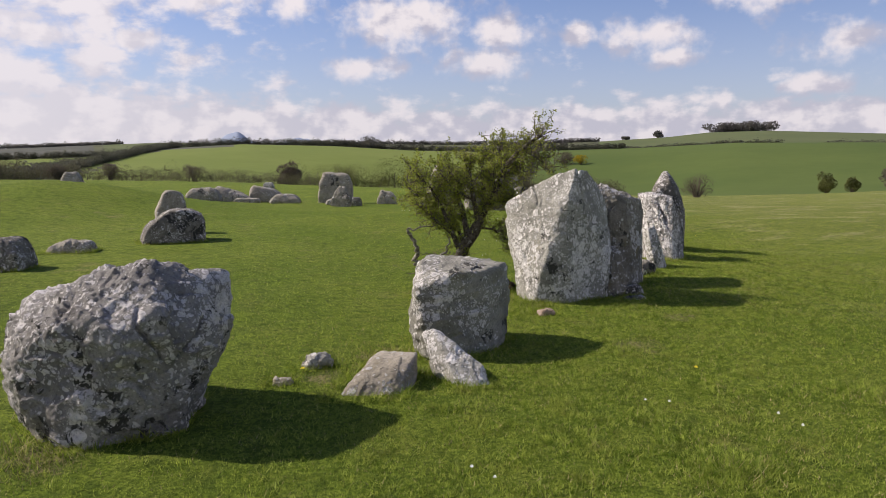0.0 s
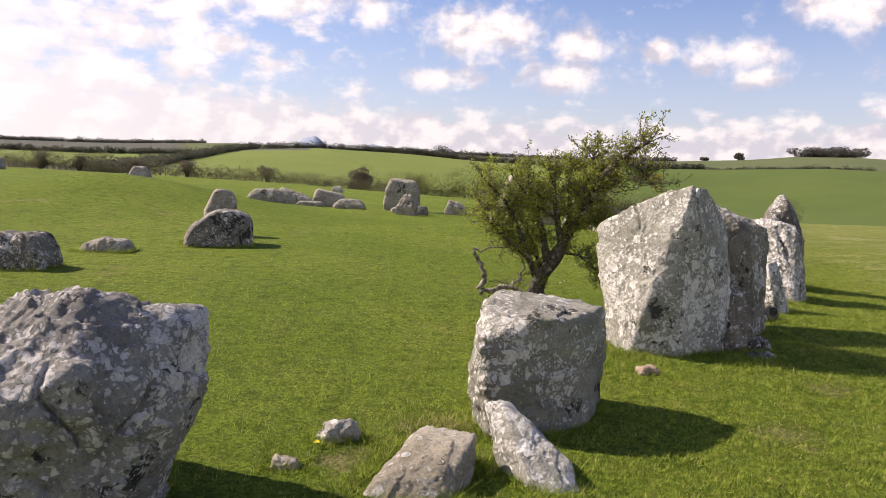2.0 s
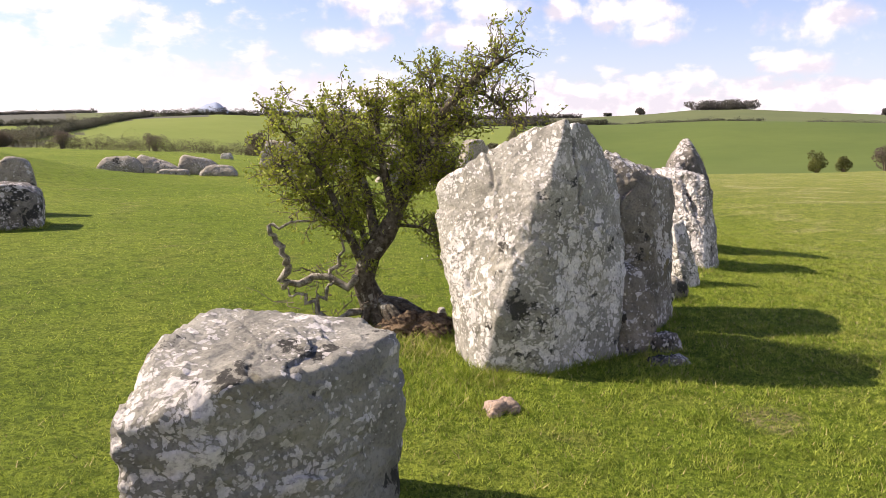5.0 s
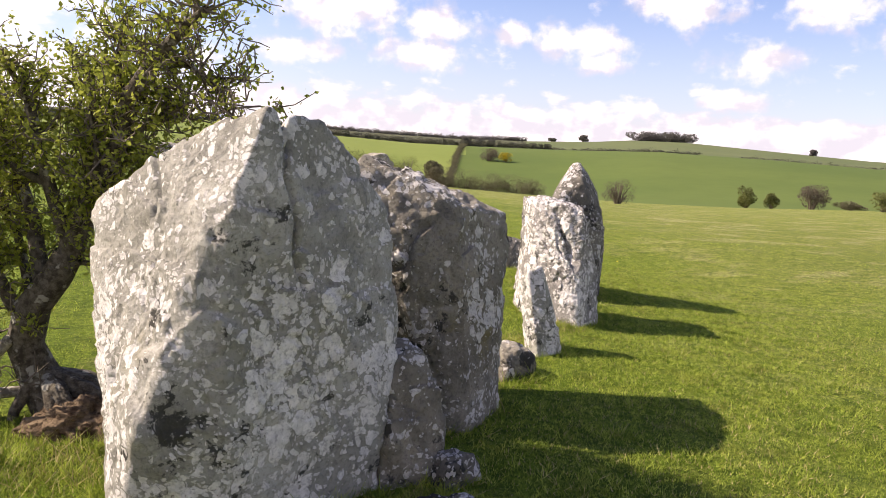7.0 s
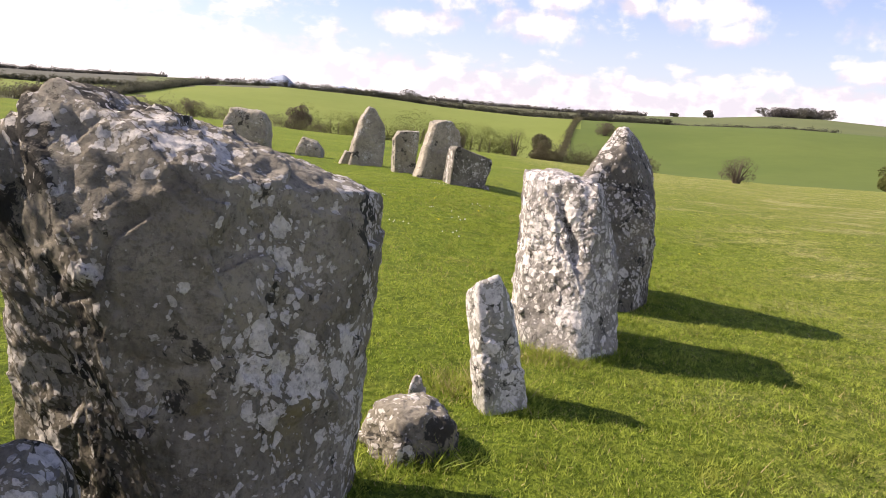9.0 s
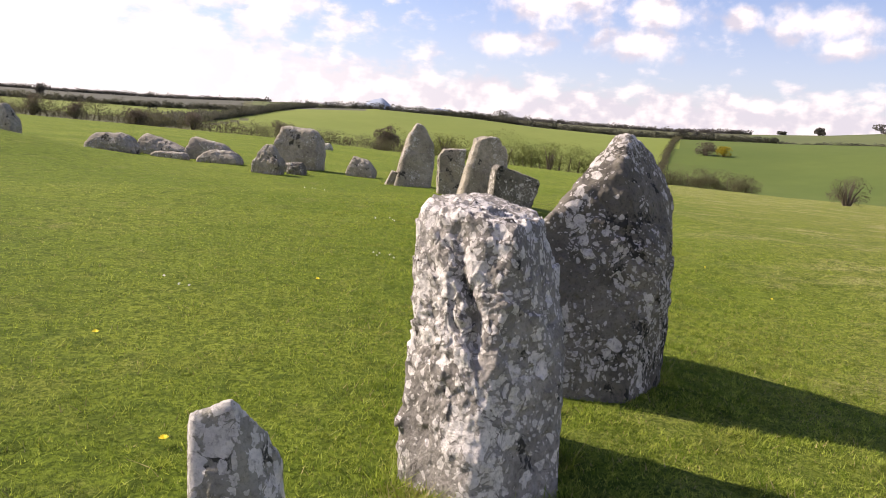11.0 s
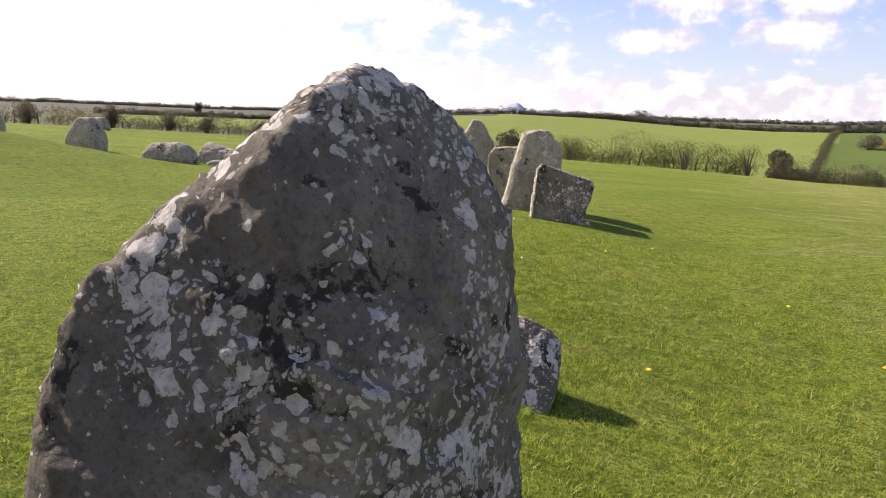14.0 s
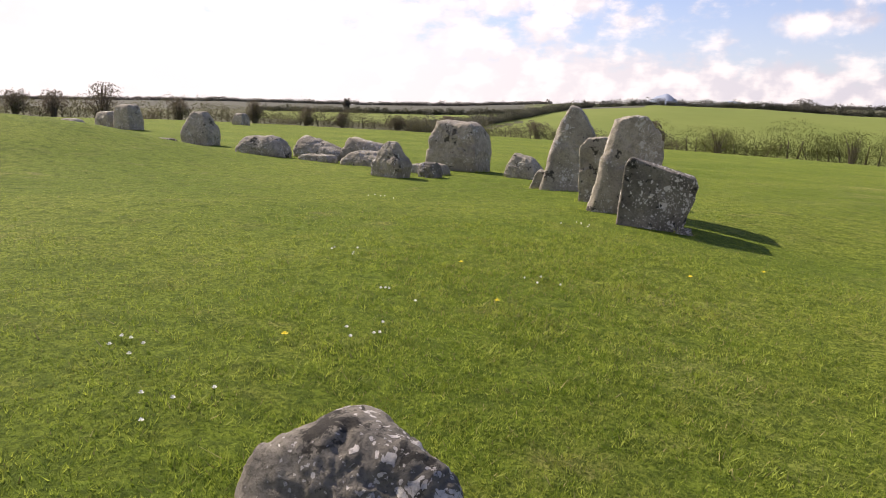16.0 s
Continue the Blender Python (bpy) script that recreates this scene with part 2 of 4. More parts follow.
MEADOW = material("meadow_grass", meadow_build, 0.95, 0.1)
CROP = material("young_crop", field_build((0.155, 0.2, 0.045), (0.185, 0.225, 0.055), 0.02), 0.95, 0.1)
PASTURE = material("pasture", field_build((0.084, 0.122, 0.03), (0.108, 0.145, 0.036), 0.012), 0.95, 0.1)
ROUGH = material("rough_land", field_build((0.085, 0.09, 0.05), (0.125, 0.13, 0.07), 0.02), 0.95, 0.1)
# distance haze is mixed into this land's base colour as bluish grey
WOODED = material("hazed_wooded_land", field_build((0.09, 0.094, 0.076), (0.125, 0.126, 0.1), 0.03), 0.95, 0.1)
UPLAND = material("upland_grass", field_build((0.105, 0.13, 0.055), (0.13, 0.15, 0.065), 0.01), 0.95, 0.1)
# the blue of distant air is painted into the mountain colour
MOUNTAIN = material("mountain_haze_blue", field_build((0.28, 0.33, 0.42), (0.3, 0.35, 0.44), 0.002), 0.95, 0.05)


def thin_leaf(name, a, b, scale, through_share=0.45):
    """A thin leaf: part of the light passes through it."""
    m = bpy.data.materials.new(name)
    m.use_nodes = True
    n = Nodes(m.node_tree)
    pos = n.add("ShaderNodeNewGeometry").outputs["Position"]
    c = n.mix(n.ramp(n.noise(pos, scale, 4.0, 0.65), 0.36, 0.64), a, b)
    c = n.mix(n.math("MULTIPLY", n.ramp(n.noise(pos, scale * 0.16, 4.0, 0.6), 0.5, 0.7), 0.5), c, (b[0] * 1.15, b[1] * 0.98, b[2] * 1.3))
    c = n.mix(n.math("MULTIPLY", n.ramp(n.noise(pos, scale * 0.32, 5.0, 0.65), 0.5, 0.64), 0.6), c, tuple(0.5 * v for v in a))
    front = n.add("ShaderNodeBsdfPrincipled", {"Base Color": c, "Roughness": 0.6, "Specular IOR Level": 0.2}).outputs[0]
    back = n.add("ShaderNodeBsdfTranslucent", {"Color": c}).outputs[0]
    n.add("ShaderNodeOutputMaterial", {0: n.add("ShaderNodeMixShader", {0: through_share, 1: front, 2: back}).outputs[0]})
    return m


def leafy(a, b, scale):
    def build(n, pos):
        return n.mix(n.ramp(n.noise(pos, scale, 3.0, 0.7), 0.3, 0.7), a, b), None, 0.0

    return build


def bark_build(n, pos):
    c = n.mix(n.ramp(n.noise(pos, 30.0, 5.0, 0.7), 0.35, 0.65), (0.045, 0.036, 0.026), (0.13, 0.115, 0.09))
    c = n.mix(n.math("MULTIPLY", n.ramp(n.noise(pos, 14.0, 4.0), 0.58, 0.64), 0.8), c, (0.3, 0.29, 0.25))
    return c, n.noise(pos, 70.0, 4.0), 0.008


BLADE = thin_leaf("grass_blades", (0.11, 0.18, 0.014), (0.4, 0.47, 0.08), 20.0)
DRY = material("dry_grass", leafy((0.42, 0.36, 0.17), (0.3, 0.26, 0.1), 9.0), 0.8, 0.15)
LEAF = thin_leaf("hawthorn_leaves", (0.17, 0.21, 0.03), (0.4, 0.44, 0.08), 25.0)
BARK = material("hawthorn_bark", bark_build, 0.9, 0.15)
PALEBARK = material("weathered_dead_wood", lambda n, pos: (n.mix(n.ramp(n.noise(pos, 26.0, 5.0, 0.7), 0.4, 0.6), (0.13, 0.115, 0.09), (0.34, 0.315, 0.26)), n.noise(pos, 70.0, 4.0), 0.006), 0.9, 0.15)
TWIG = material("grey_twigs", leafy((0.1, 0.08, 0.062), (0.19, 0.16, 0.125), 20.0), 0.85, 0.15)
HEDGE = thin_leaf("hedge_leaves", (0.095, 0.09, 0.05), (0.15, 0.145, 0.08), 1.2)
# far hedges and crowns: greyer copies with haze put into the colour
FARHEDGE = thin_leaf("hazed_hedge_leaves", (0.085, 0.09, 0.062), (0.125, 0.125, 0.09), 0.1)
FARTREE = thin_leaf("hazed_bare_crowns", (0.12, 0.118, 0.1), (0.16, 0.155, 0.135), 0.1)
GREENBUSH = thin_leaf("bush_leaves", (0.105, 0.115, 0.04), (0.175, 0.19, 0.06), 0.8)
BAREBUSH = thin_leaf("bare_bush_twigs", (0.105, 0.086, 0.064), (0.15, 0.125, 0.095), 1.5)
GORSE = material("gorse_bloom", leafy((0.45, 0.33, 0.02), (0.2, 0.19, 0.03), 1.5), 0.8, 0.1)
SOIL = material("bare_soil", lambda n, pos: (n.mix(n.ramp(n.noise(pos, 18.0, 6.0, 0.7), 0.35, 0.65), (0.07, 0.045, 0.028), (0.19, 0.14, 0.09)), n.noise(pos, 40.0, 5.0), 0.02), 0.95, 0.1)
YELLOW = material("dandelion_yellow", leafy((0.75, 0.6, 0.03), (0.8, 0.66, 0.05), 60.0), 0.7, 0.2)
DAISY = material("daisy_white", leafy((0.7, 0.7, 0.66), (0.8, 0.8, 0.77), 60.0), 0.7, 0.2)

# ---- helpers for meshes ----


def mesh_object(name, verts, faces, mat, parent=None, smooth=False, label=""):
    """faces: an array of vertex numbers, all with the same number of corners."""
    verts, faces = np.asarray(verts, np.float32), np.asarray(faces, np.int32)
    me = bpy.data.meshes.new(name)
    me.vertices.add(len(verts))
    me.vertices.foreach_set("co", verts.ravel())
    k = faces.shape[1]
    me.loops.add(faces.size)
    me.loops.foreach_set("vertex_index", faces.ravel())
    me.polygons.add(len(faces))
    me.polygons.foreach_set("loop_start", np.arange(0, faces.size, k, dtype=np.int32))
    me.polygons.foreach_set("use_smooth", np.full(len(faces), smooth))
    me.update(calc_edges=True)
    for m in mat if isinstance(mat, list) else [mat]:
        me.materials.append(m)
    ob = new(name, me)
    if parent is not None:
        ob.parent = parent
    if label:
        ob["label"] = label
    return ob


def smoothstep(x, a, b):
    u = np.clip((np.asarray(x, float) - a) / (b - a), 0, 1)
    return u * u * (3 - 2 * u)


# ---- the ground: a level ring site that falls away ahead and to the right, a valley, and hills all round ----
HUB = (2.5, 7.0)
AZ = [-180, -110, -64, -46, -31, -20, -13, -3, 7, 15, 22, 28, 36, 60, 110, 180]
EDGE = [0.7, 0.6, 0.62, 0.85, 1.4, 1.85, 2.25, 2.72, 3.2, 3.38, 3.32, 3.1, 2.55, 1.5, 0.8, 0.7]  # degrees below the eye, where the meadow ends
REACH = [60, 60, 66, 72, 80, 86, 92, 100, 100, 92, 80, 80, 84, 80, 70, 60]
TOP_AZ = [-180, -64, -45, -32, -26, -22, -16, -9, -3, 3, 8, 15, 22, 30, 38, 60, 180]
TOP = [0.3, 0.1, 0.15, 0.1, 0.3, 0.65, 0.95, 0.75, 0.35, 0.15, 0.2, 0.35, 0.65, 0.55, 0.3, 0.2, 0.3]  # crest of the facing fields
SKY_AZ = [-180, -64, -49, -38, -31, -22, -16, -8, 0, 6, 12, 17, 20, 24, 28, 36, 60, 180]
SKYLINE = [0.5, 0.55, 0.75, 0.65, 0.7, 1.05, 1.0, 0.9, 0.75, 0.7, 0.85, 1.1, 1.4, 1.45, 1.25, 0.85, 0.6, 0.5]
EYE_Z = 1.35


def ground_z(x, y, detail=True):
    x, y = np.asarray(x, float), np.asarray(y, float)
    r = np.hypot(x - HUB[0], y - HUB[1]) + 1e-6
    a = np.degrees(np.arctan2(x - HUB[0], y - HUB[1]))
    e, reach = np.interp(a, AZ, EDGE), np.interp(a, AZ, REACH)
    z_edge = EYE_Z - reach * np.tan(np.radians(e))
    near = z_edge * np.clip((r - 13) / (reach - 13), 0, 1) + 0.95 * np.exp(-((x + 12) ** 2 + (y - 22) ** 2) / 16.0) - 0.2 * smoothstep(x, 3.3, 7.5) / (1 + (r / 14) ** 2) + 0.06 * smoothstep(x, 0.5, -4) * smoothstep(r, 25, 8) - 0.26 * np.exp(-((x - 5.2) ** 2 / 6 + (y - 16) ** 2 / 9)) - 0.24 * np.exp(-((x - 4.6) ** 2 / 2.6 + (y - 21.8) ** 2 / 7))
    top, skyl = np.interp(a, TOP_AZ, TOP), np.interp(a, SKY_AZ, SKYLINE)
    lr = np.log(r)
    keys = [(reach, -e), (reach * 1.45, -e - 0.9), (reach * 1.9, -e - 0.1), (np.full_like(r, 400.0), top), (np.full_like(r, 520.0), top - 0.25), (np.full_like(r, 950.0), skyl), (np.full_like(r, 1600.0), skyl - 0.5), (np.full_like(r, 5000.0), skyl * 0 - 0.2)]
    far = np.full_like(r, -0.2)
    for (r0, e0), (r1, e1) in zip(keys, keys[1:]):
        u = np.clip((lr - np.log(r0)) / (np.log(r1) - np.log(r0)), 0, 1)
        far = np.where((r >= r0) & (r < r1), e0 + (e1 - e0) * (u * u * (3 - 2 * u)), far)
    z = np.where(r < reach, near, EYE_Z + r * np.tan(np.radians(far)))
    if detail:
        z = z + 0.012 * np.sin(1.9 * x + 0.7 * np.sin(1.3 * y)) * np.cos(1.7 * y + 0.5 * x) + 0.008 * np.sin(4.3 * x + 1.1 * y) * np.sin(3.7 * y - 1.9 * x)
    return z


def gz(x, y):
    return float(ground_z(x, y))


def at_bearing(az, r):
    x, y = HUB[0] + r * math.sin(radians(az)), HUB[1] + r * math.cos(radians(az))
    return x, y, gz(x, y)


def make_ground():
    n_az = 540
    radii = [0.25]
    while radii[-1] < 4600:
        radii.append(radii[-1] * 1.055 + 0.02)
    a = np.radians(np.arange(n_az) * 360.0 / n_az)
    r = np.array(radii)
    x, y = HUB[0] + np.outer(r, np.sin(a)), HUB[1] + np.outer(r, np.cos(a))
    verts = np.stack([x.ravel(), y.ravel(), ground_z(x, y).ravel()], 1)
    i, j = np.meshgrid(np.arange(len(r) - 1), np.arange(n_az), indexing="ij")
    k = (j + 1) % n_az
    quads = np.stack([i * n_az + j, (i + 1) * n_az + j, (i + 1) * n_az + k, i * n_az + k], -1).reshape(-1, 4)[:, ::-1]
    mid = len(verts)
    verts = np.vstack([verts, [[HUB[0], HUB[1], gz(*HUB)]]])
    ob = mesh_object("ground", verts, quads, [MEADOW, CROP, PASTURE, ROUGH, UPLAND, WOODED], smooth=True)
    # each field has its own cover
    ra, aa = r[i].ravel(), (np.degrees(a[j]).ravel() + 180) % 360 - 180
    reach = np.interp(aa, AZ, REACH)
    cover = np.zeros(len(ra), np.int32)
    beyond = ra > reach * 1.2
    cover[beyond] = 3
    hill_left = np.interp(ra, [100, 150, 400], [-34, -31, -20.5])
    cover[beyond & (aa > hill_left + 0.4) & (aa < np.interp(ra, [104, 160, 260, 400], [4.6, 5.4, 6.3, 7.2])) & (ra < 410)] = 1
    cover[beyond & (aa > -46) & (aa < hill_left) & (ra > 210) & (ra < 330)] = 1
    cover[beyond & (aa >= np.interp(ra, [104, 160, 260, 400], [4.6, 5.4, 6.3, 7.2])) & (aa < 75) & (ra < 400)] = 2
    cover[beyond & (aa >= 12) & (aa < 60) & (ra >= 400) & (ra < 1300)] = 4
    cover[beyond & (aa > -26) & (aa < -17) & (ra > 560)] = 4
    cover[beyond & (aa < -17) & (aa > -100) & (ra > 345) & (ra < 640)] = 5
    cover[beyond & (aa < -26) & (aa > -100) & (ra >= 640)] = 5
    ob.data.polygons.foreach_set("material_index", cover)
    # close the middle
    hub = mesh_object("ground_middle", np.vstack([verts[:n_az], verts[mid:]]), np.stack([np.arange(n_az), (np.arange(n_az) + 1) % n_az, np.full(n_az, n_az)], 1)[:, ::-1], MEADOW, smooth=True)
    tagged(ob, "short green pasture sloping to a valley and fields", "ground", kind="structure")
    tagged(hub, "short green pasture under the path", "ground", kind="structure")


make_ground()

# ---- mountains on the horizon ----


def make_mountain(name, az, width, height, r, seed):
    rng = np.random.RandomState(seed)
    u = np.linspace(-1, 1, 60)
    prof = (1 - np.abs(u) ** 1.1) * (1 + 0.07 * np.sin(7 * u + seed) + 0.03 * np.sin(17 * u + 2 * seed))
    depth = np.linspace(-1, 1, 15)
    verts = []
    for d in depth:
        f = 1 - d * d
        for uu, p in zip(u, prof):
            a = radians(az + uu * width)
            rr = r + d * 500
            verts.append((HUB[0] + rr * math.sin(a), HUB[1] + rr * math.cos(a), -20 + (p * f) * (height + 20)))
    i, j = np.meshgrid(np.arange(14), np.arange(59), indexing="ij")
    q = np.stack([i * 60 + j, i * 60 + j + 1, (i + 1) * 60 + j + 1, (i + 1) * 60 + j], -1).reshape(-1, 4)
    return tagged(mesh_object(name, verts, q, MOUNTAIN, smooth=True), "distant mountain on the horizon, coloured blue for haze", "mountain", kind="structure")


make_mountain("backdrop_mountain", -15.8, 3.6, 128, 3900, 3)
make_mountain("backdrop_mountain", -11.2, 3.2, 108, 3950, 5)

# ---- standing stones ----


def hull_planes(points):
    bm = bmesh.new()
    for p in points:
        bm.verts.new(p)
    res = bmesh.ops.convex_hull(bm, input=bm.verts)
    bm.normal_update()
    c = sum((Vector(p) for p in points), Vector()) / len(points)
    planes = []
    for f in bm.faces:
        nrm = f.normal if f.normal.dot(f.calc_center_median() - c) > 0 else -f.normal
        off = nrm.dot(f.verts[0].co - c)
        if f.calc_area() > 1e-5 and off > 1e-4 and not any(nrm.dot(q) > 0.985 for q, _ in planes):
            planes.append((nrm.copy(), off))
    bm.free()
    return c, planes


SPHERES = {}


def sphere(level):
    if level not in SPHERES:
        bm = bmesh.new()
        bmesh.ops.create_icosphere(bm, subdivisions=level, radius=1.0)
        v = np.array([p.co[:] for p in bm.verts])
        f = np.array([[p.index for p in q.verts] for q in bm.faces])
        bm.free()
        SPHERES[level] = v, f
    return SPHERES[level]


def rock_mesh(corners, level=6, edge=16.0, lump=0.05, chip=0.02, grit=0.006, seed=0, dents=(), cracks=(), layer=0.0, crumble=0.0):
    """A weathered block round the given corner points: softened edges, lumps, chipped facets and cracks.
    dents: (x, y, z, radius, depth); cracks: (point, normal, half width, depth, reach)."""
    c, planes = hull_planes(corners)
    size = np.ptp(np.array(corners), axis=0) / 2
    d, faces = sphere(level)
    d = d * size
    d = d / np.linalg.norm(d, axis=1, keepdims=True)
    total = np.zeros(len(d))
    for nrm, off in planes:
        total += np.maximum(0, d @ np.array(nrm) / off) ** edge
    v = d * (total ** (-1 / edge))[:, None]
    scale = float(np.mean(size))
    out = np.empty_like(v)
    shift = Vector((seed * 7.31, seed * 3.17, seed * 1.73))
    for i, (p, w) in enumerate(zip(v, d)):
        q = Vector(p)
        s = q + shift
        h = lump * scale * noise.fractal(s * (1.6 / scale), 1.0, 2.0, 3)
        for k, amp in ((3.2, 1.0), (8.5, 0.45)):
            u = s * k + noise.noise_vector(s * k * 1.3) * 0.35
            near = noise.voronoi(u)[1][0]
            h += chip * amp * ((u - near).dot(noise.cell_vector(near * 13.7)) * 1.6 - 0.3)
        h += grit * noise.fractal(s * 18, 0.8, 2.1, 4) * 1.3
        if crumble:
            top = (w[2] * 0.85 - w[0] * 0.5 - 0.12) / 0.4
            if top > 0:
                u = s * 17.0 + noise.noise_vector(s * 20.0) * 0.4
                near = noise.voronoi(u)[1][0]
                h += min(1.0, top) * crumble * ((u - near).dot(noise.cell_vector(near * 9.1)) * 1.8 + noise.cell(near * 5.3) * 0.5)
        if layer:
            h += layer * noise.noise(Vector((s.x * 3, s.y * 3, s.z * 16)))
        out[i] = p + w * h
    out += np.array(c)
    for x, y, z, rad, dep in dents:
        g = np.exp(-np.sum((out - (x, y, z)) ** 2, axis=1) / (rad * rad))
        out -= d * (dep * g)[:, None]
    for pt, nrm, half, dep, reach in cracks:
        nv = np.array(Vector(nrm).normalized())
        rel = out - np.array(pt)
        wig = 0.012 * np.sin(rel[:, 2] * 23) + 0.008 * np.sin(rel[:, 0] * 31 + rel[:, 2] * 11)
        g = np.exp(-((rel @ nv + wig) / half) ** 2) * smoothstep(np.linalg.norm(rel, axis=1), reach, reach * 0.7)
        out -= d * (dep * g)[:, None]
    return out, faces


FEET = []


def stone(name, label, corners, mat, group="stones of the ring", category="stone", **shape):
    pts = np.array(corners, float)
    base = pts[:, :2].mean(axis=0)
    origin = np.array((base[0], base[1], gz(*base)))
    foot = pts[pts[:, 2] < pts[:, 2].min() + 0.06][:, :2]
    foot = foot[np.argsort(np.arctan2(foot[:, 1] - base[1], foot[:, 0] - base[0]))]
    FEET.append((foot, base))
    v, f = rock_mesh(pts - origin, **shape)
    ob = mesh_object(name, v, f, mat, smooth=True)
    ob.location = origin
    return tagged(ob, label, category, group)


def block(x, y, w, d, h, yaw=0.0, top=0.7, lean=(0.0, 0.0), skew=0.0, sink=0.12):
    """Corners of an upright block: w wide, d deep, h high above the ground; top: how far it narrows; lean: shift of its top."""
    z = gz(x, y)
    pts = []
    for k, zz, s in ((0.92, -sink, 0), (1.0, 0.35 * h, 0.35), (top, h, 1.0)):
        for i, (sx, sy) in enumerate(((-1, -1), (1, -1), (1, 1), (-1, 1))):
            px, py = sx * w / 2 * k + lean[0] * s, sy * d / 2 * k + lean[1] * s
            c, sn = math.cos(radians(yaw)), math.sin(radians(yaw))
            pts.append((x + px * c - py * sn, y + px * sn + py * c, z + zz + (skew * sx if s == 1.0 else 0)))
    return pts


def build_near_stones():
    stone("standing_stone", "squat grey boulder crusted with white lichen and split by a crack", [
        (-2.62, 4.3, -.1), (-2.1, 3.83, -.1), (-1.62, 4.1, -.1), (-1.7, 4.75, -.1), (-2.3, 5.1, -.1),
        (-2.74, 4.3, .35), (-1.33, 4.5, .6), (-1.42, 4.15, .55), (-2.5, 3.92, .45),
        (-2.64, 4.35, .8), (-2.2, 3.9, .75), (-1.62, 3.92, .78), (-2.3, 4.4, .93), (-1.76, 4.27, 1.07), (-1.36, 4.6, .93), (-1.75, 5.0, .82), (-2.4, 5.1, .8)],
        GREY, level=7, edge=30, lump=0.05, chip=0.02, grit=0.009, seed=1, layer=0.008, crumble=0.007,
        cracks=[((.37, -.6, .6), (1, .1, .42), .012, .05, .33), ((.62, -.4, .62), (.9, .2, -.6), .012, .045, .3)],
        dents=[(.58, -.35, .4, .1, .05)])
    stone("standing_stone", "grey boulder with a sloping layered top in the grass", [
        (-.26, 5.95, -.1), (-.1, 5.66, -.1), (.4, 5.97, -.1), (.56, 6.3, -.1), (.2, 6.65, -.1), (-.2, 6.6, -.1),
        (-.33, 6.0, .3), (-.24, 5.7, .62), (.0, 5.72, .67), (.39, 6.02, .7), (.585, 6.28, .72), (.36, 6.55, .7), (-.08, 6.45, .78), (-.24, 6.08, .76)],
        OLIVE, level=7, edge=26, lump=0.03, chip=0.013, grit=0.006, seed=2, layer=0.016)
    stone("standing_stone", "tall pale standing stone with a sharp ridge and lichen", [
        (.86, 8.3, -.1), (.95, 7.88, -.1), (1.4, 7.84, -.1), (1.88, 8.2, -.1), (1.95, 8.6, -.1), (1.2, 8.8, -.1),
        (.7, 8.4, .95), (.73, 8.4, 1.1), (1.0, 8.2, 1.29), (1.38, 7.86, 1.25), (1.32, 7.82, .9), (1.08, 7.8, .4), (1.45, 7.95, 1.5), (1.64, 8.18, 1.47), (1.9, 8.42, 1.12), (1.5, 8.6, 1.3), (.95, 8.6, 1.15), (1.97, 8.38, .6)],
        PALE, level=7, edge=90, lump=0.022, chip=0.015, grit=0.006, seed=3,
        dents=[(-.62, -.1, .25, .18, .05), (.15, -.2, 1.52, .05, .06)], cracks=[((.2, -.2, 1.2), (1, .3, .12), .011, .065, .4), ((-.3, -.1, 1.25), (1, -.2, .2), .01, .03, .22)])
    stone("standing_stone", "leaning grey slab stone stained ochre with lichen", [
        (1.42, 9.3, -.1), (2.25, 8.8, -.1), (2.38, 8.79, -.1), (2.5, 9.06, -.1), (2.54, 9.5, -.1), (2.1, 9.5, -.1),
        (1.5, 9.15, .6), (1.62, 8.92, 1.02), (1.67, 8.9, 1.22), (1.76, 8.97, 1.34), (1.98, 8.76, .92), (2.02, 8.8, 1.02), (2.22, 8.86, 1.12), (2.55, 9.28, 1.07), (2.58, 9.6, 1.02), (1.9, 9.3, 1.28), (2.58, 9.3, .8)],
        BROWN, level=7, edge=80, lump=0.03, chip=0.014, grit=0.008, seed=4, dents=[(-.32, -.12, .45, .14, .06), (-.1, -.3, .3, .1, .03)],
        cracks=[((-.1, -.32, .9), (1, .2, -.8), .012, .035, .2), ((-.38, -.2, 1.2), (1, .2, .1), .008, .03, .14)])
    stone("standing_stone", "small thin upright stone with pale lichen", [
        (2.97, 10.3, -.15), (3.03, 10.12, -.15), (3.24, 10.26, -.15), (3.18, 10.5, -.15), (2.87, 10.38, .5), (2.92, 10.3, .58), (3.02, 10.32, .62), (3.1, 10.42, .46), (3.17, 10.3, .2)],
        PALE, level=6, edge=50, lump=0.04, chip=0.012, grit=0.006, seed=5)
    stone("standing_stone", "flat-topped upright stone thickly crusted with white lichen", [
        (3.21, 11.22, -.1), (3.53, 10.98, -.1), (3.82, 11.3, -.1), (3.75, 11.9, -.1), (3.2, 11.9, -.1), (3.8, 11.4, .4),
        (3.19, 11.5, .97), (3.36, 11.35, 1.0), (3.58, 11.3, .95), (3.66, 11.8, .95), (3.36, 11.95, 1.02), (3.17, 11.8, .99)],
        WHITE, level=7, edge=50, lump=0.03, chip=0.014, grit=0.008, seed=6, crumble=0.008, cracks=[((-.05, -.25, .75), (1, .6, .1), .025, .05, .3)])
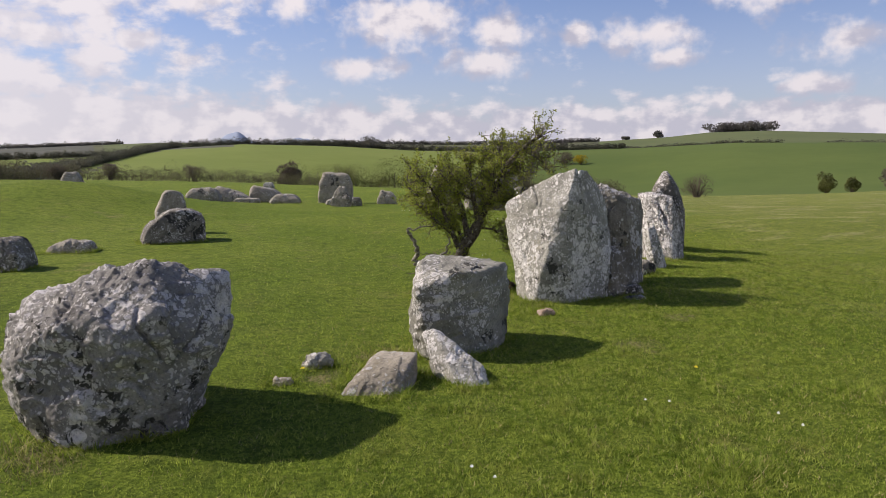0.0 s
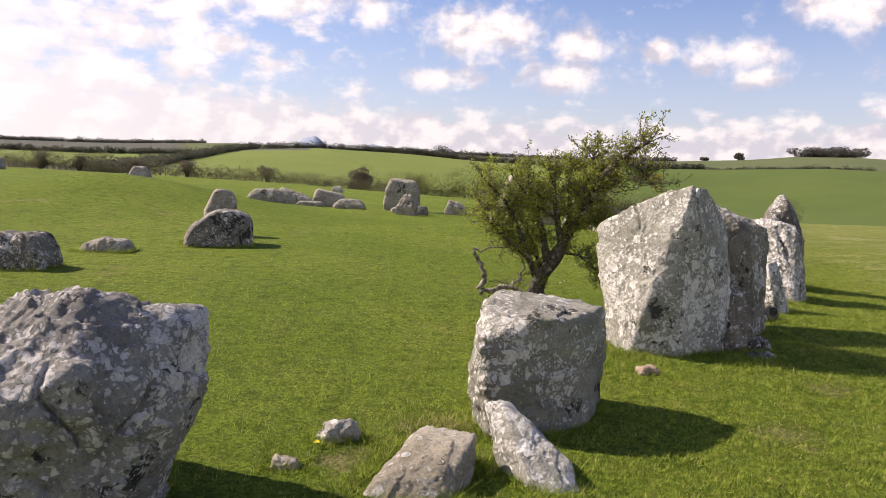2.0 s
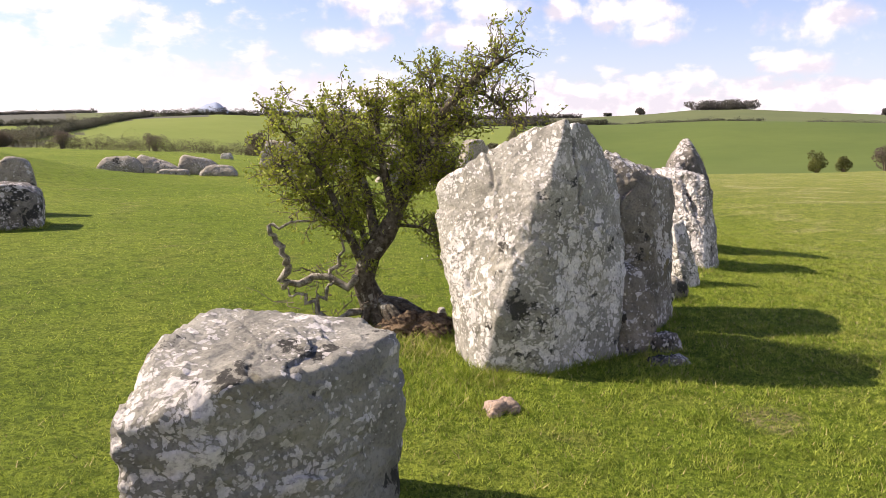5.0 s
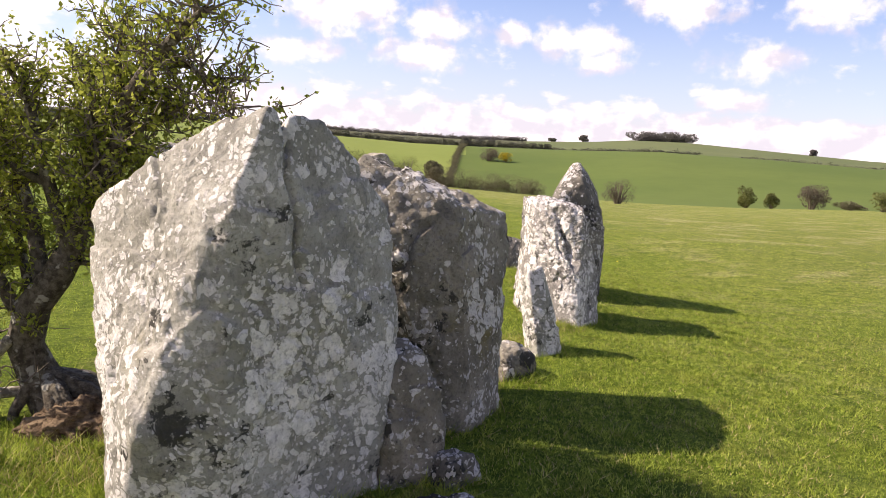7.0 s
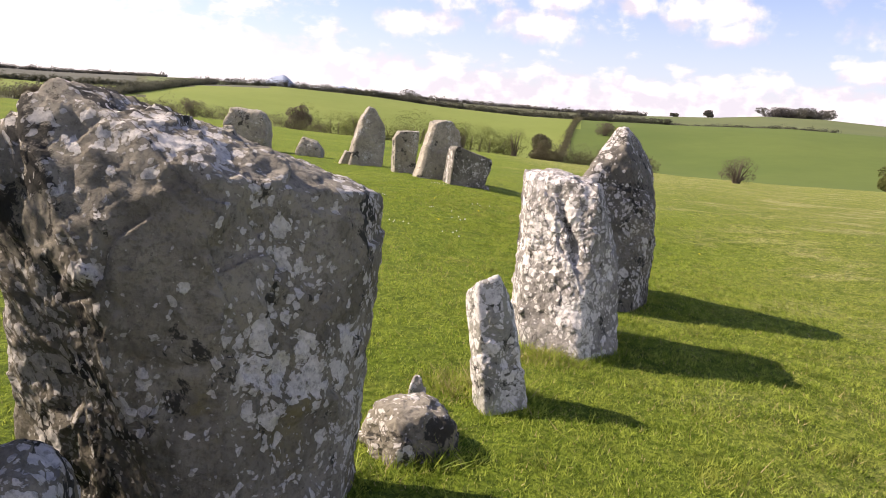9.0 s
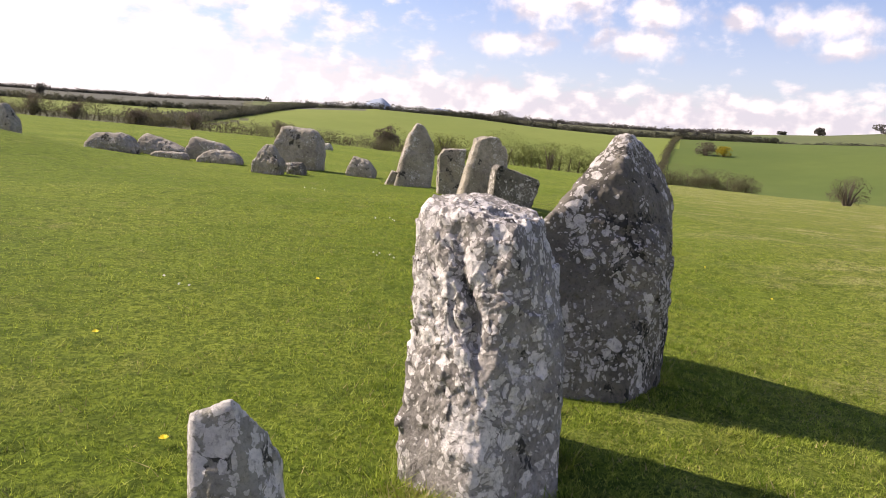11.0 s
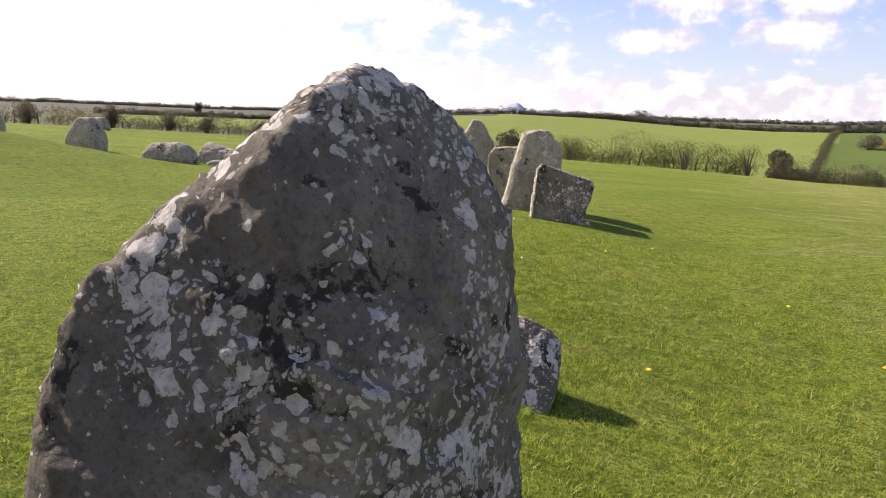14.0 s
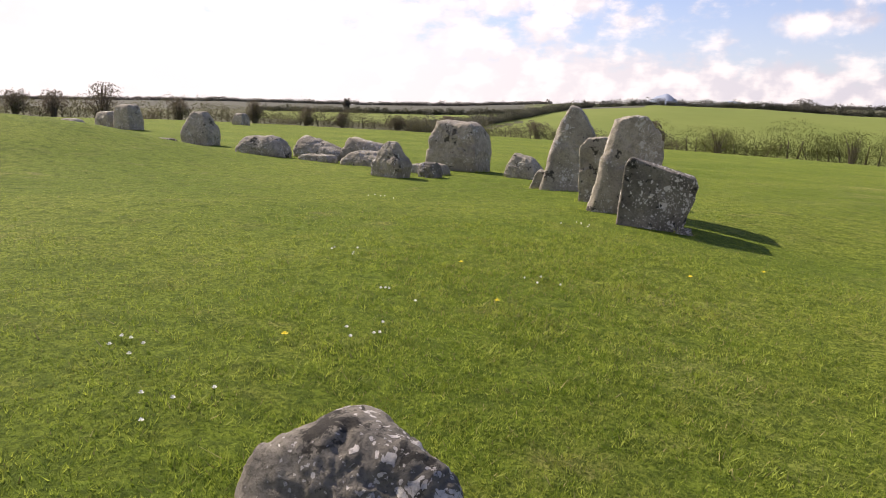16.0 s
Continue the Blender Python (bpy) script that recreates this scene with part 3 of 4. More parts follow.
    stone("standing_stone", "tall pointed standing stone with dark face and pale lichen", [
        (3.33, 12.78, -.1), (3.6, 12.4, -.1), (4.1, 12.45, -.15), (4.35, 12.95, -.2), (4.4, 13.5, -.25), (3.8, 13.6, -.1),
        (3.36, 12.7, .3), (3.56, 12.63, .74), (4.25, 12.7, .6), (4.3, 13.05, .7), (4.38, 13.3, .7), (3.86, 12.88, 1.14), (4.0, 12.74, 1.12), (4.04, 13.1, 1.355), (4.12, 13.26, 1.29), (4.24, 13.3, 1.165), (4.33, 13.3, .99), (3.95, 13.5, 1.1), (4.12, 13.76, .72), (4.17, 13.78, .62), (4.21, 13.82, .1), (4.21, 13.8, -.25)],
        DARK, level=7, edge=30, lump=0.03, chip=0.009, grit=0.01, seed=7, dents=[(.1, -.3, .95, .09, .04)])
    # smaller stones round their feet
    stone("wedge_stone", "pale pointed wedge of stone leaning on the boulder", [
        (-.1, 5.3, -.05), (.14, 4.95, -.08), (.36, 5.05, -.08), (.3, 5.35, -.05), (-.18, 5.4, .3), (-.1, 5.36, .36), (-.04, 5.5, .3), (.3, 5.15, .1)],
        PALE, level=6, edge=40, lump=0.03, chip=0.012, seed=8)
    stone("slab_stone", "low slab of pale stone half sunk in earth", [
        (-.82, 4.72, -.08), (-.3, 4.75, -.08), (-.2, 5.3, -.08), (-.65, 5.45, -.08), (-.7, 4.85, .08), (-.25, 4.95, .17), (-.22, 5.3, .22), (-.5, 5.4, .14)],
        BUFF, level=6, edge=7, lump=0.05, chip=0.01, seed=9)
    stone("field_stone", "small pale stone in the grass", block(-1.0, 5.45, .24, .14, .13, 25, .4, (.03, .0)), PALE, level=5, edge=8, lump=.15, seed=10)
    stone("field_stone", "small flat stone sunk in the grass", block(-1.17, 5.06, .16, .12, .05), BUFF, level=5, edge=7, lump=.14, chip=.01, seed=11)
    stone("boulder", "rounded mossy boulder wedged between the standing stones", block(1.97, 8.45, .34, .46, .56, 25, .5), BROWN, level=6, edge=7, seed=12)
    # brown stone; its dark tone also stands for the neighbour's shadow
    stone("boulder", "low rounded stone at the foot of the standing stone", block(2.7, 9.8, .38, .4, .2, 30, .68), BROWN, level=6, edge=5, seed=13)
    stone("field_stone", "tiny upright stone splinter in the grass", block(2.69, 10.23, .08, .06, .16, 0, .4), WHITE, level=5, edge=7, lump=.14, chip=.01, seed=14)
    stone("boulder", "rounded grey boulder with white lichen patches", [
        (3.5, 14.75, -.45), (3.95, 14.68, -.45), (4.08, 15.2, -.45), (3.6, 15.4, -.45), (3.41, 14.92, .02), (4.19, 15.08, .04), (4.16, 14.9, -.2),
        (3.48, 14.92, .17), (3.6, 15.0, .22), (3.74, 15.2, .28), (3.62, 15.35, .22), (3.99, 15.12, .22), (4.14, 15.2, .16)],
        DARK, level=6, edge=8, lump=0.03, chip=0.008, seed=15, dents=[(.02, .05, .55, .07, .045)], cracks=[((-.02, -.05, .55), (1, .5, .1), .016, .025, .2)])
    stone("field_stone", "reddish broken stone lying on the grass", block(1.04, 7.27, .2, .14, .07, 15), RUST, level=5, edge=7, lump=.14, chip=.01, seed=16)
    # next two: dark material put in for the tall stone's shadow
    stone("field_stone", "loose grey stone at the foot of the tall stone", block(2.2, 8.3, .22, .2, .12, 40), DARK, level=5, edge=7, lump=.14, chip=.01, seed=17)
    stone("field_stone", "flat grey stone in the stone's shade", block(2.16, 8.05, .3, .14, .05, 5), DARK, level=5, edge=7, lump=.14, chip=.01, seed=18)
    stone("field_stone", "dark slate lump in the grass", block(.28, 8.35, .18, .16, .09, 10), SLATE, level=5, edge=7, lump=.14, chip=.01, seed=19)
    stone("field_stone", "pale stone by the tree roots", block(.78, 9.1, .09, .08, .1, 10), BUFF, level=5, edge=7, lump=.14, chip=.01, seed=20)
    stone("field_stone", "yellowish stone by the stone's foot", block(3.62, 12.2, .2, .18, .1, 10), BUFF, level=5, edge=7, lump=.14, chip=.01, seed=21)


def build_far_stones():
    ring = [
        # x, y, width, depth, height, yaw, top, lean, skew, edge, material, label
        (-4.3, 28.9, 1.4, 1.1, 1.16, 5, .74, (.04, .0), -.05, 12, FAR, "big rounded boulder in the ring"),
        (-3.55, 25.1, .7, .5, .72, 0, .28, (.03, .0), .0, 18, FAR, "small pointed grey stone in the ring"),
        (-3.15, 25.9, .45, .4, .3, 0, .7, (.0, .0), .0, 10, DARK, "small dark stone beside the pointed one"),
        (-3.9, 26.9, 1.0, .5, .22, 10, .8, (.0, .0), .0, 12, FAR, "flat pale stone lying in the grass"),
        (-2.2, 28.3, .8, .6, .5, 0, .6, (.0, .0), -.06, 12, FAR, "low pale stone in the ring"),
        (-8.9, 26.8, 1.35, .9, .5, 10, .6, (.0, .0), .0, 8, FAR, "rounded grey boulder half sunk in grass"),
        (-8.3, 28.4, 1.5, .9, .5, 10, .5, (-.2, .0), -.1, 10, FAR, "sloping grey boulder in the ring"),
        (-7.4, 27.2, 1.0, .5, .18, 5, .8, (.0, .0), .0, 12, FAR, "flat slab lying beside the boulders"),
        (-7.0, 28.8, 1.45, .8, .58, 10, .62, (-.12, .0), -.1, 16, FAR, "pale broad boulder in the ring"),
        (-6.0, 27.4, 1.2, .8, .36, 10, .5, (.0, .0), .0, 9, FAR, "low pale rounded stone in the ring"),
        (-15.5, 30.2, 1.15, .9, 1.15, 15, .4, (.0, .0), .0, 12, FAR, "upright rugged grey stone"),
        (-16.9, 29.8, .9, .5, .16, 0, .8, (.0, .0), .0, 12, DARK, "flat dark slab in the grass"),
        (-27.5, 35.6, 1.4, 1.0, 1.2, 0, .75, (.0, .0), .0, 10, FAR, "large rounded far stone"),
        (-29.6, 35.9, 1.4, 1.0, .85, 0, .7, (.0, .0), .0, 8, FAR, "rounded far boulder beside a larger one"),
        (-34.5, 36.8, 1.7, .9, .35, 0, .6, (.0, .0), .0, 10, FAR, "low far slab in the grass"),
        (-36.0, 32.6, 1.2, .9, 1.6, 0, .7, (.0, .0), .0, 12, FAR, "tall far standing stone"),
        (-40.0, 54.0, 1.3, 1.0, .95, 0, .6, (.0, .0), .0, 10, FAR, "far stone alone in the field"),
        # a white dot, first read as a sheep, built as a stone
        (-14.0, 58.0, .9, .6, .45, 0, .6, (.0, .0), .0, 10, PALE, "small pale stone in place of a far sheep-like dot"),
        (-6.42, 12.3, .86, .5, .22, 8, .6, (.1, .0), .0, 5, FAR, "flat low stone lying in the grass"),
        (-6.55, 10.4, .98, .7, .47, 5, .6, (.05, .0), .0, 12, DARK, "dark rounded stone with pale lichen"),
        (-7.65, 9.9, .7, .7, .85, 5, .7, (.0, .0), .0, 12, DARK, "dark upright stone among the grass"),
    ]
    for i, (x, y, w, d, h, yaw, top, lean, skew, edge, mat, label) in enumerate(ring):
        stone("standing_stone" if h > 0.6 else "boulder", label, block(x, y, w, d, h, yaw, top, lean, skew), mat, level=6 if y < 31 else 5, edge=edge, lump=0.08, chip=0.014, grit=0.008, seed=40 + i)


def hewn(x, y, outline, depth, taper=0.75, turn=17.0):
    """Corners of a slab: its outline (across, up) seen from the path, front and back."""
    z, c, sn = gz(x, y), math.cos(radians(turn)), math.sin(radians(turn))
    pts = []
    for u, v in outline:
        for w in (-depth / 2, depth / 2):
            w *= 1.0 if v < 0.4 else taper
            pts.append((x + u * c - w * sn, y + u * sn + w * c, z + v))
    return pts


def build_middle_stones():
    # shade on the front face is given by the dark material
    stone("boulder", "squat boulder in mid ring, coloured dark for its shaded front", hewn(-5.14, 13.7, [(-.6, -.1), (.5, -.1), (.56, .2), (.52, .5), (.3, .62), (-.1, .6), (-.45, .36), (-.6, .12)], .75, .7, 25.0), DARK, level=6, edge=20, lump=.04, chip=.012, grit=.006, seed=62)
    stone("standing_stone", "rounded pale stone behind the squat boulder", hewn(-5.74, 15.2, [(-.35, -.1), (.3, -.1), (.31, .5), (.22, .86), (.02, .93), (-.14, .89), (-.32, .5)], .55, .6, 25.0), FAR, level=6, edge=14, lump=.03, chip=.01, grit=.005, seed=63)


def build_portal_stones():
    stone("standing_stone", "tall tapering standing stone with a broad spreading foot", hewn(-.2, 26.0, [(-.5, -.15), (.4, -.15), (.5, .6), (.48, 1.02), (.2, 1.46), (.02, 1.52), (-.16, 1.2), (-.34, .6)], .8, .5),
          FAR, level=6, edge=40, lump=.05, chip=.012, grit=.006, seed=80, dents=[(.0, -.35, .35, .2, .08), (-.05, -.3, .9, .1, .05)])
    stone("boulder", "pale flake of stone at the tall stone's foot", hewn(-.68, 25.8, [(-.2, -.12), (.25, -.12), (.2, .3), (.0, .36)], .4, .6), FAR, level=5, edge=16, lump=.06, chip=.01, seed=81)
    stone("standing_stone", "upright flat-topped pale stone in the ring", hewn(1.02, 24.3, [(-.25, -.2), (.22, -.25), (.3, 1.0), (-.18, .97), (-.28, .8)], .5, .85), FAR, level=6, edge=44, lump=.04, chip=.012, grit=.006, seed=82)
    stone("standing_stone", "tilted pale standing stone leaning on its neighbour", hewn(1.8, 23.0, [(-.44, -.2), (.2, -.25), (.56, .7), (.54, .95), (.34, 1.26), (.2, 1.28), (-.08, 1.22), (-.16, .95)], .5, .8), FAR, level=6, edge=44, lump=.04, chip=.014, grit=.006, seed=83)
    # darker material than its neighbours, put in for the shaded front
    stone("standing_stone", "leaning squared block of grey stone with lichen", hewn(2.64, 22.1, [(-.52, -.2), (.16, -.3), (.4, .52), (.36, .6), (-.36, .82), (-.42, .75)], .62, .95), DARK, level=6, edge=60, lump=.025, chip=.008, grit=.006, seed=84)
    stone("field_stone", "small dark stone under the leaning block", block(3.0, 21.9, .16, .16, .08), DARK, level=5, edge=8, lump=.1, seed=85)


build_near_stones()
build_portal_stones()
build_middle_stones()
build_far_stones()

# ---- foliage ----


def leaf_quads(points, size, rng, stretch=1.0):
    """One small bent leaf, of two triangles, at each point, turned at random."""
    n = len(points)
    u = rng.normal(size=(n, 3))
    u /= np.linalg.norm(u, axis=1, keepdims=True)
    w = np.cross(u, rng.normal(size=(n, 3)))
    w /= np.linalg.norm(w, axis=1, keepdims=True)
    s = (size * rng.uniform(0.6, 1.4, n))[:, None]
    verts = np.stack([points - u * s * stretch, points + w * s * 0.6, points + u * s * stretch, points - w * s * 0.6], 1).reshape(-1, 3)
    return verts, np.arange(4 * n).reshape(-1, 4)


def tube(path, radii, sides=6):
    """A tapering round branch along the path."""
    path = [Vector(p) for p in path]
    verts, faces = [], []
    up = Vector((0.31, 0.87, 0.37))
    for i, p in enumerate(path):
        t = (path[min(i + 1, len(path) - 1)] - path[max(i - 1, 0)]).normalized()
        a = t.cross(up).normalized()
        b = t.cross(a)
        for k in range(sides):
            q = 2 * math.pi * k / sides
            verts.append(p + (a * math.cos(q) + b * math.sin(q)) * radii[i])
    for i in range(len(path) - 1):
        for k in range(sides):
            l = (k + 1) % sides
            faces.append((i * sides + k, i * sides + l, (i + 1) * sides + l, (i + 1) * sides + k))
    return verts, faces


class Wood:
    """Collects branches into one mesh."""

    def __init__(self):
        self.v, self.f = [], []

    def add(self, path, radii, sides=6):
        v, f = tube(path, radii, sides)
        o = len(self.v)
        self.v += v
        self.f += [tuple(i + o for i in q) for q in f]


def crooked(a, b, steps, wobble, rng):
    a, b = np.array(a, float), np.array(b, float)
    pts = [a + (b - a) * i / steps for i in range(steps + 1)]
    length = np.linalg.norm(b - a)
    return [p + (rng.normal(size=3) * wobble * length if 0 < i < steps else 0) for i, p in enumerate(pts)]


def make_hawthorn():
    rng = np.random.RandomState(7)
    tree = tagged(new("hawthorn_tree"), "small windswept hawthorn tree coming into leaf", "tree")
    base = np.array((0.30, 9.0, 0.0))
    tree.location = base

    def loc(x, y, z):
        return np.array((x, y, z)) - base

    trunk, twigs, tips = Wood(), Wood(), []
    fork = loc(.42, 8.93, .78)
    trunk.add([loc(.42, 8.95, -.05), loc(.27, 8.98, .15), loc(.2, 8.97, .33), loc(.25, 8.95, .52), loc(.37, 8.93, .68), fork], [.15, .1, .085, .08, .072, .066], 10)
    mains = [
        ([fork, loc(.52, 8.88, 1.0), loc(.68, 8.8, 1.28), loc(.75, 8.72, 1.5), loc(.9, 8.6, 1.68), loc(1.05, 8.5, 1.8), loc(1.14, 8.42, 1.86)], .056, .6),
        ([loc(.21, 8.96, .42), loc(.1, 8.9, .7), loc(-.02, 8.85, 1.0), loc(-.15, 8.8, 1.25), loc(-.4, 8.75, 1.5)], .034, 1.0),
        ([loc(.3, 8.95, .6), loc(.24, 8.98, .95), loc(.12, 9.0, 1.3), loc(.05, 9.0, 1.56)], .04, 1.0),
        ([loc(.43, 8.92, .8), loc(.36, 8.85, 1.15), loc(.32, 8.8, 1.45), loc(.25, 8.75, 1.62)], .034, 1.0),
        ([loc(.5, 8.9, .95), loc(.5, 9.0, 1.3), loc(.48, 9.05, 1.6), loc(.5, 9.05, 1.66)], .032, 1.0),
        ([loc(.68, 8.8, 1.28), loc(.78, 8.85, 1.4), loc(.88, 8.85, 1.46), loc(.95, 8.8, 1.48)], .02, .7),
        ([loc(.72, 8.76, 1.42), loc(.68, 8.8, 1.68), loc(.7, 8.8, 1.76)], .022, 1.0),
        ([loc(.5, 8.9, .98), loc(.66, 8.95, 1.08), loc(.8, 8.95, 1.05), loc(.9, 8.95, 1.12)], .02, .9),
        ([loc(.1, 8.9, .7), loc(-.12, 8.92, .85), loc(-.32, 8.95, 1.05), loc(-.45, 8.95, 1.3)], .018, .9),
        ([loc(.12, 8.9, .66), loc(-.1, 8.82, .86), loc(-.24, 8.78, 1.02), loc(-.34, 8.76, 1.22)], .018, 1.2),
        ([loc(.46, 8.9, .88), loc(.56, 8.8, 1.08), loc(.62, 8.74, 1.26), loc(.6, 8.7, 1.46)], .02, 1.1),
        ([loc(.24, 8.96, .55), loc(.14, 9.05, .85), loc(.0, 9.1, 1.1), loc(-.1, 9.1, 1.4)], .022, 1.2),
        ([loc(.36, 8.9, 1.1), loc(.18, 8.85, 1.2), loc(.05, 8.82, 1.32), loc(-.1, 8.8, 1.52)], .018, 1.1),
        ([loc(.9, 8.6, 1.68), loc(1.03, 8.62, 1.66), loc(1.16, 8.55, 1.56), loc(1.24, 8.5, 1.44)], .012, .35),
        ([loc(.4, 8.93, .75), loc(.62, 9.0, .72), loc(.8, 9.0, .58), loc(.86, 9.0, .42)], .012, .5),
    ]
    for path, rad, leafiness in mains:
        n = len(path)
        limb = Wood()
        limb.add(path, [rad * (1 - 0.8 * i / (n - 1)) + 0.003 for i in range(n)], 7)
        mesh_object("limb", limb.v, limb.f, BARK, tree, True)
        for i in range(1, n):
            count = int((14 if i > 1 else 6) * (1 if leafiness > 0.5 else 1.2))
            for _ in range(count):
                u = rng.uniform()
                p = path[i - 1] * (1 - u) + path[i] * u
                d = rng.normal(size=3) * (1.0, 0.75, 0.7) + np.array((0.12, 0, 0.55))
                d /= np.linalg.norm(d)
                length = rng.uniform(.1, .26) * (0.7 if i == 1 else 1.0)
                q = crooked(p, p + d * length, 4, .07, rng)
                twigs.add(q, [.0065, .005, .004, .003, .002], 4)
                tips.append((q, leafiness))
                for _ in range(4):
                    k = rng.randint(1, 5)
                    d2 = rng.normal(size=3) + np.array((0.1, 0, 0.5)) + d * 0.6
                    d2 /= np.linalg.norm(d2)
                    q2 = crooked(q[k], q[k] + d2 * rng.uniform(.05, .15), 3, .1, rng)
                    twigs.add(q2, [.0036, .003, .0024, .0016], 3)
                    tips.append((q2, leafiness))
    # bare pale branch low on one side
    dead = Wood()

    def gnarled(path, radii, sides):
        """A branch with kinks and knots between the given points."""
        pts, rad = [path[0]], [radii[0]]
        for p, q, r0, r1 in zip(path, path[1:], radii, radii[1:]):
            for k in (1, 2, 3):
                u = k / 3
                pts.append(p + (q - p) * u + (rng.normal(size=3) * .13 * np.linalg.norm(q - p) if k < 3 else 0))
                rad.append((r0 + (r1 - r0) * u) * rng.uniform(.8, 1.25))
        dead.add(pts, rad, sides)
        for k in range(1, len(pts)):
            if rng.uniform() < .6:
                d = rng.normal(size=3) + np.array((-.2, 0, .5))
                twigs.add(crooked(pts[k], pts[k] + d / np.linalg.norm(d) * rng.uniform(.04, .16), 4, .1, rng), [.006, .005, .004, .003, .0015], 4)

    gnarled([loc(.2, 8.95, .36), loc(.0, 8.92, .34), loc(-.18, 8.9, .35), loc(-.36, 8.88, .3), loc(-.33, 8.87, .42), loc(-.33, 8.86, .52), loc(-.4, 8.85, .63), loc(-.45, 8.85, .75)], [.032, .028, .026, .026, .026, .024, .024, .016], 7)
    gnarled([loc(-.45, 8.85, .75), loc(-.3, 8.86, .77), loc(-.1, 8.88, .79), loc(.05, 8.9, .74)], [.012, .01, .008, .004], 5)
    gnarled([loc(-.04, 8.92, .35), loc(.03, 8.9, .52), loc(.1, 8.88, .7)], [.018, .014, .008], 5)
    gnarled([loc(.18, 8.95, .1), loc(.0, 8.85, .05), loc(-.12, 8.85, .16), loc(-.2, 8.85, .25), loc(-.32, 8.85, .24)], [.026, .024, .02, .014, .006], 6)
    gnarled([loc(-.12, 8.85, .16), loc(-.05, 8.85, .3), loc(.0, 8.88, .34)], [.016, .014, .01], 5)
    for _ in range(46):
        s = loc(rng.uniform(-.35, .3), rng.uniform(8.8, 9.0), rng.uniform(.08, .45))
        q = crooked(s, s + rng.normal(size=3) * (.14, .1, .1), 4, .12, rng)
        twigs.add(q, [.005, .004, .003, .0025, .0015], 3)
    pts = []
    for q, leafiness in tips:
        for k in range(1, len(q)):
            for _ in range(rng.poisson(3.6 * leafiness)):
                pts.append(q[k] + rng.normal(size=3) * .018)
    lv, lf = leaf_quads(np.array(pts), .0118, rng, 1.1)
    for dx, dy, r in ((.28, -.1, .06), (.4, -.02, .05), (.22, -.25, .045), (.34, .1, .05), (.12, -.22, .04), (.45, -.16, .035), (-.1, -.1, .04)):
        root = Wood()
        root.add([loc(.3, 8.96, .18), loc(.3 + dx * .5, 8.96 + dy * .5, .15), loc(.3 + dx, 8.96 + dy, .04), loc(.3 + dx * 1.2, 8.96 + dy * 1.2, -.06)], [r, r * .9, r * .7, r * .5], 6)
        mesh_object("root", root.v, root.f, BARK, tree, True)
    for name, w, m, lab in (("trunk", trunk, BARK, ""), ("brushwood", twigs, TWIG, "fine grey thorny twigs"), ("dead_branch", dead, PALEBARK, "bare pale crooked low branch")):
        piece = mesh_object(name, w.v, w.f, m, tree, True, lab)
        if name == "brushwood":
            piece["kind"] = "stuff"
    mesh_object("leaves", lv, lf, LEAF, tree, False, "small fresh green spring leaves")
    stone("root_mound", "bare brown earth mound under the tree roots", block(.58, 8.82, .62, .5, .12, -10, .6, sink=.1), SOIL, "", "earth", level=6, edge=6, lump=.12, chip=.03, grit=.02, seed=90)
    return tree


make_hawthorn()


def blob_points(n, centre, radius, rng):
    p = rng.normal(size=(n, 3))
    p /= np.linalg.norm(p, axis=1, keepdims=True)
    return np.array(centre) + p * np.array(radius) * (rng.uniform(0.35, 1.0, n) ** 0.5)[:, None]


def make_hedge(label, stops, height, depth, leaf, mat, seed, density=26.0, gap=0.0, vary=0.35):
    """A hedgerow along bearings and distances: ragged top, gaps, and bare stems below."""
    rng = np.random.RandomState(seed)
    line = []
    for (a0, r0), (a1, r1) in zip(stops, stops[1:]):
        n = max(2, int(math.hypot(r1 - r0, radians(a1 - a0) * (r0 + r1) / 2) / (height * 0.34)))
        line += [(a0 + (a1 - a0) * i / n, r0 + (r1 - r0) * i / n) for i in range(n)]
    pts, stems = [], Wood()
    for a, r in line:
        if rng.uniform() < gap:
            continue
        x, y, z = at_bearing(a + rng.normal() * 0.02, r)
        h = height * (1 + vary * rng.normal() * 0.6)
        h = max(0.35 * height, h)
        for _ in range(2):
            c = (x + rng.normal() * .35 * h, y + rng.normal() * .2 * h, z + h * rng.uniform(.35, .62))
            pts.append(blob_points(int(density * .6), c, (h * rng.uniform(.35, .8), depth * .5, h * rng.uniform(.3, .55)), rng))
        pts.append(blob_points(int(density * .5), (x, y, z + h * .2), (h * .55, depth * .5, h * .25), rng))
        stems.add([(x, y, z - .1), (x + rng.normal() * .1 * h, y, z + h * .5)], [.03 * h, .012 * h], 4)
    v, f = leaf_quads(np.vstack(pts), leaf, rng)
    hedge = tagged(mesh_object("hedgerow", v, f, mat), label, "hedge", kind="stuff")
    mesh_object("stems", stems.v, stems.f, TWIG, hedge)
    return hedge


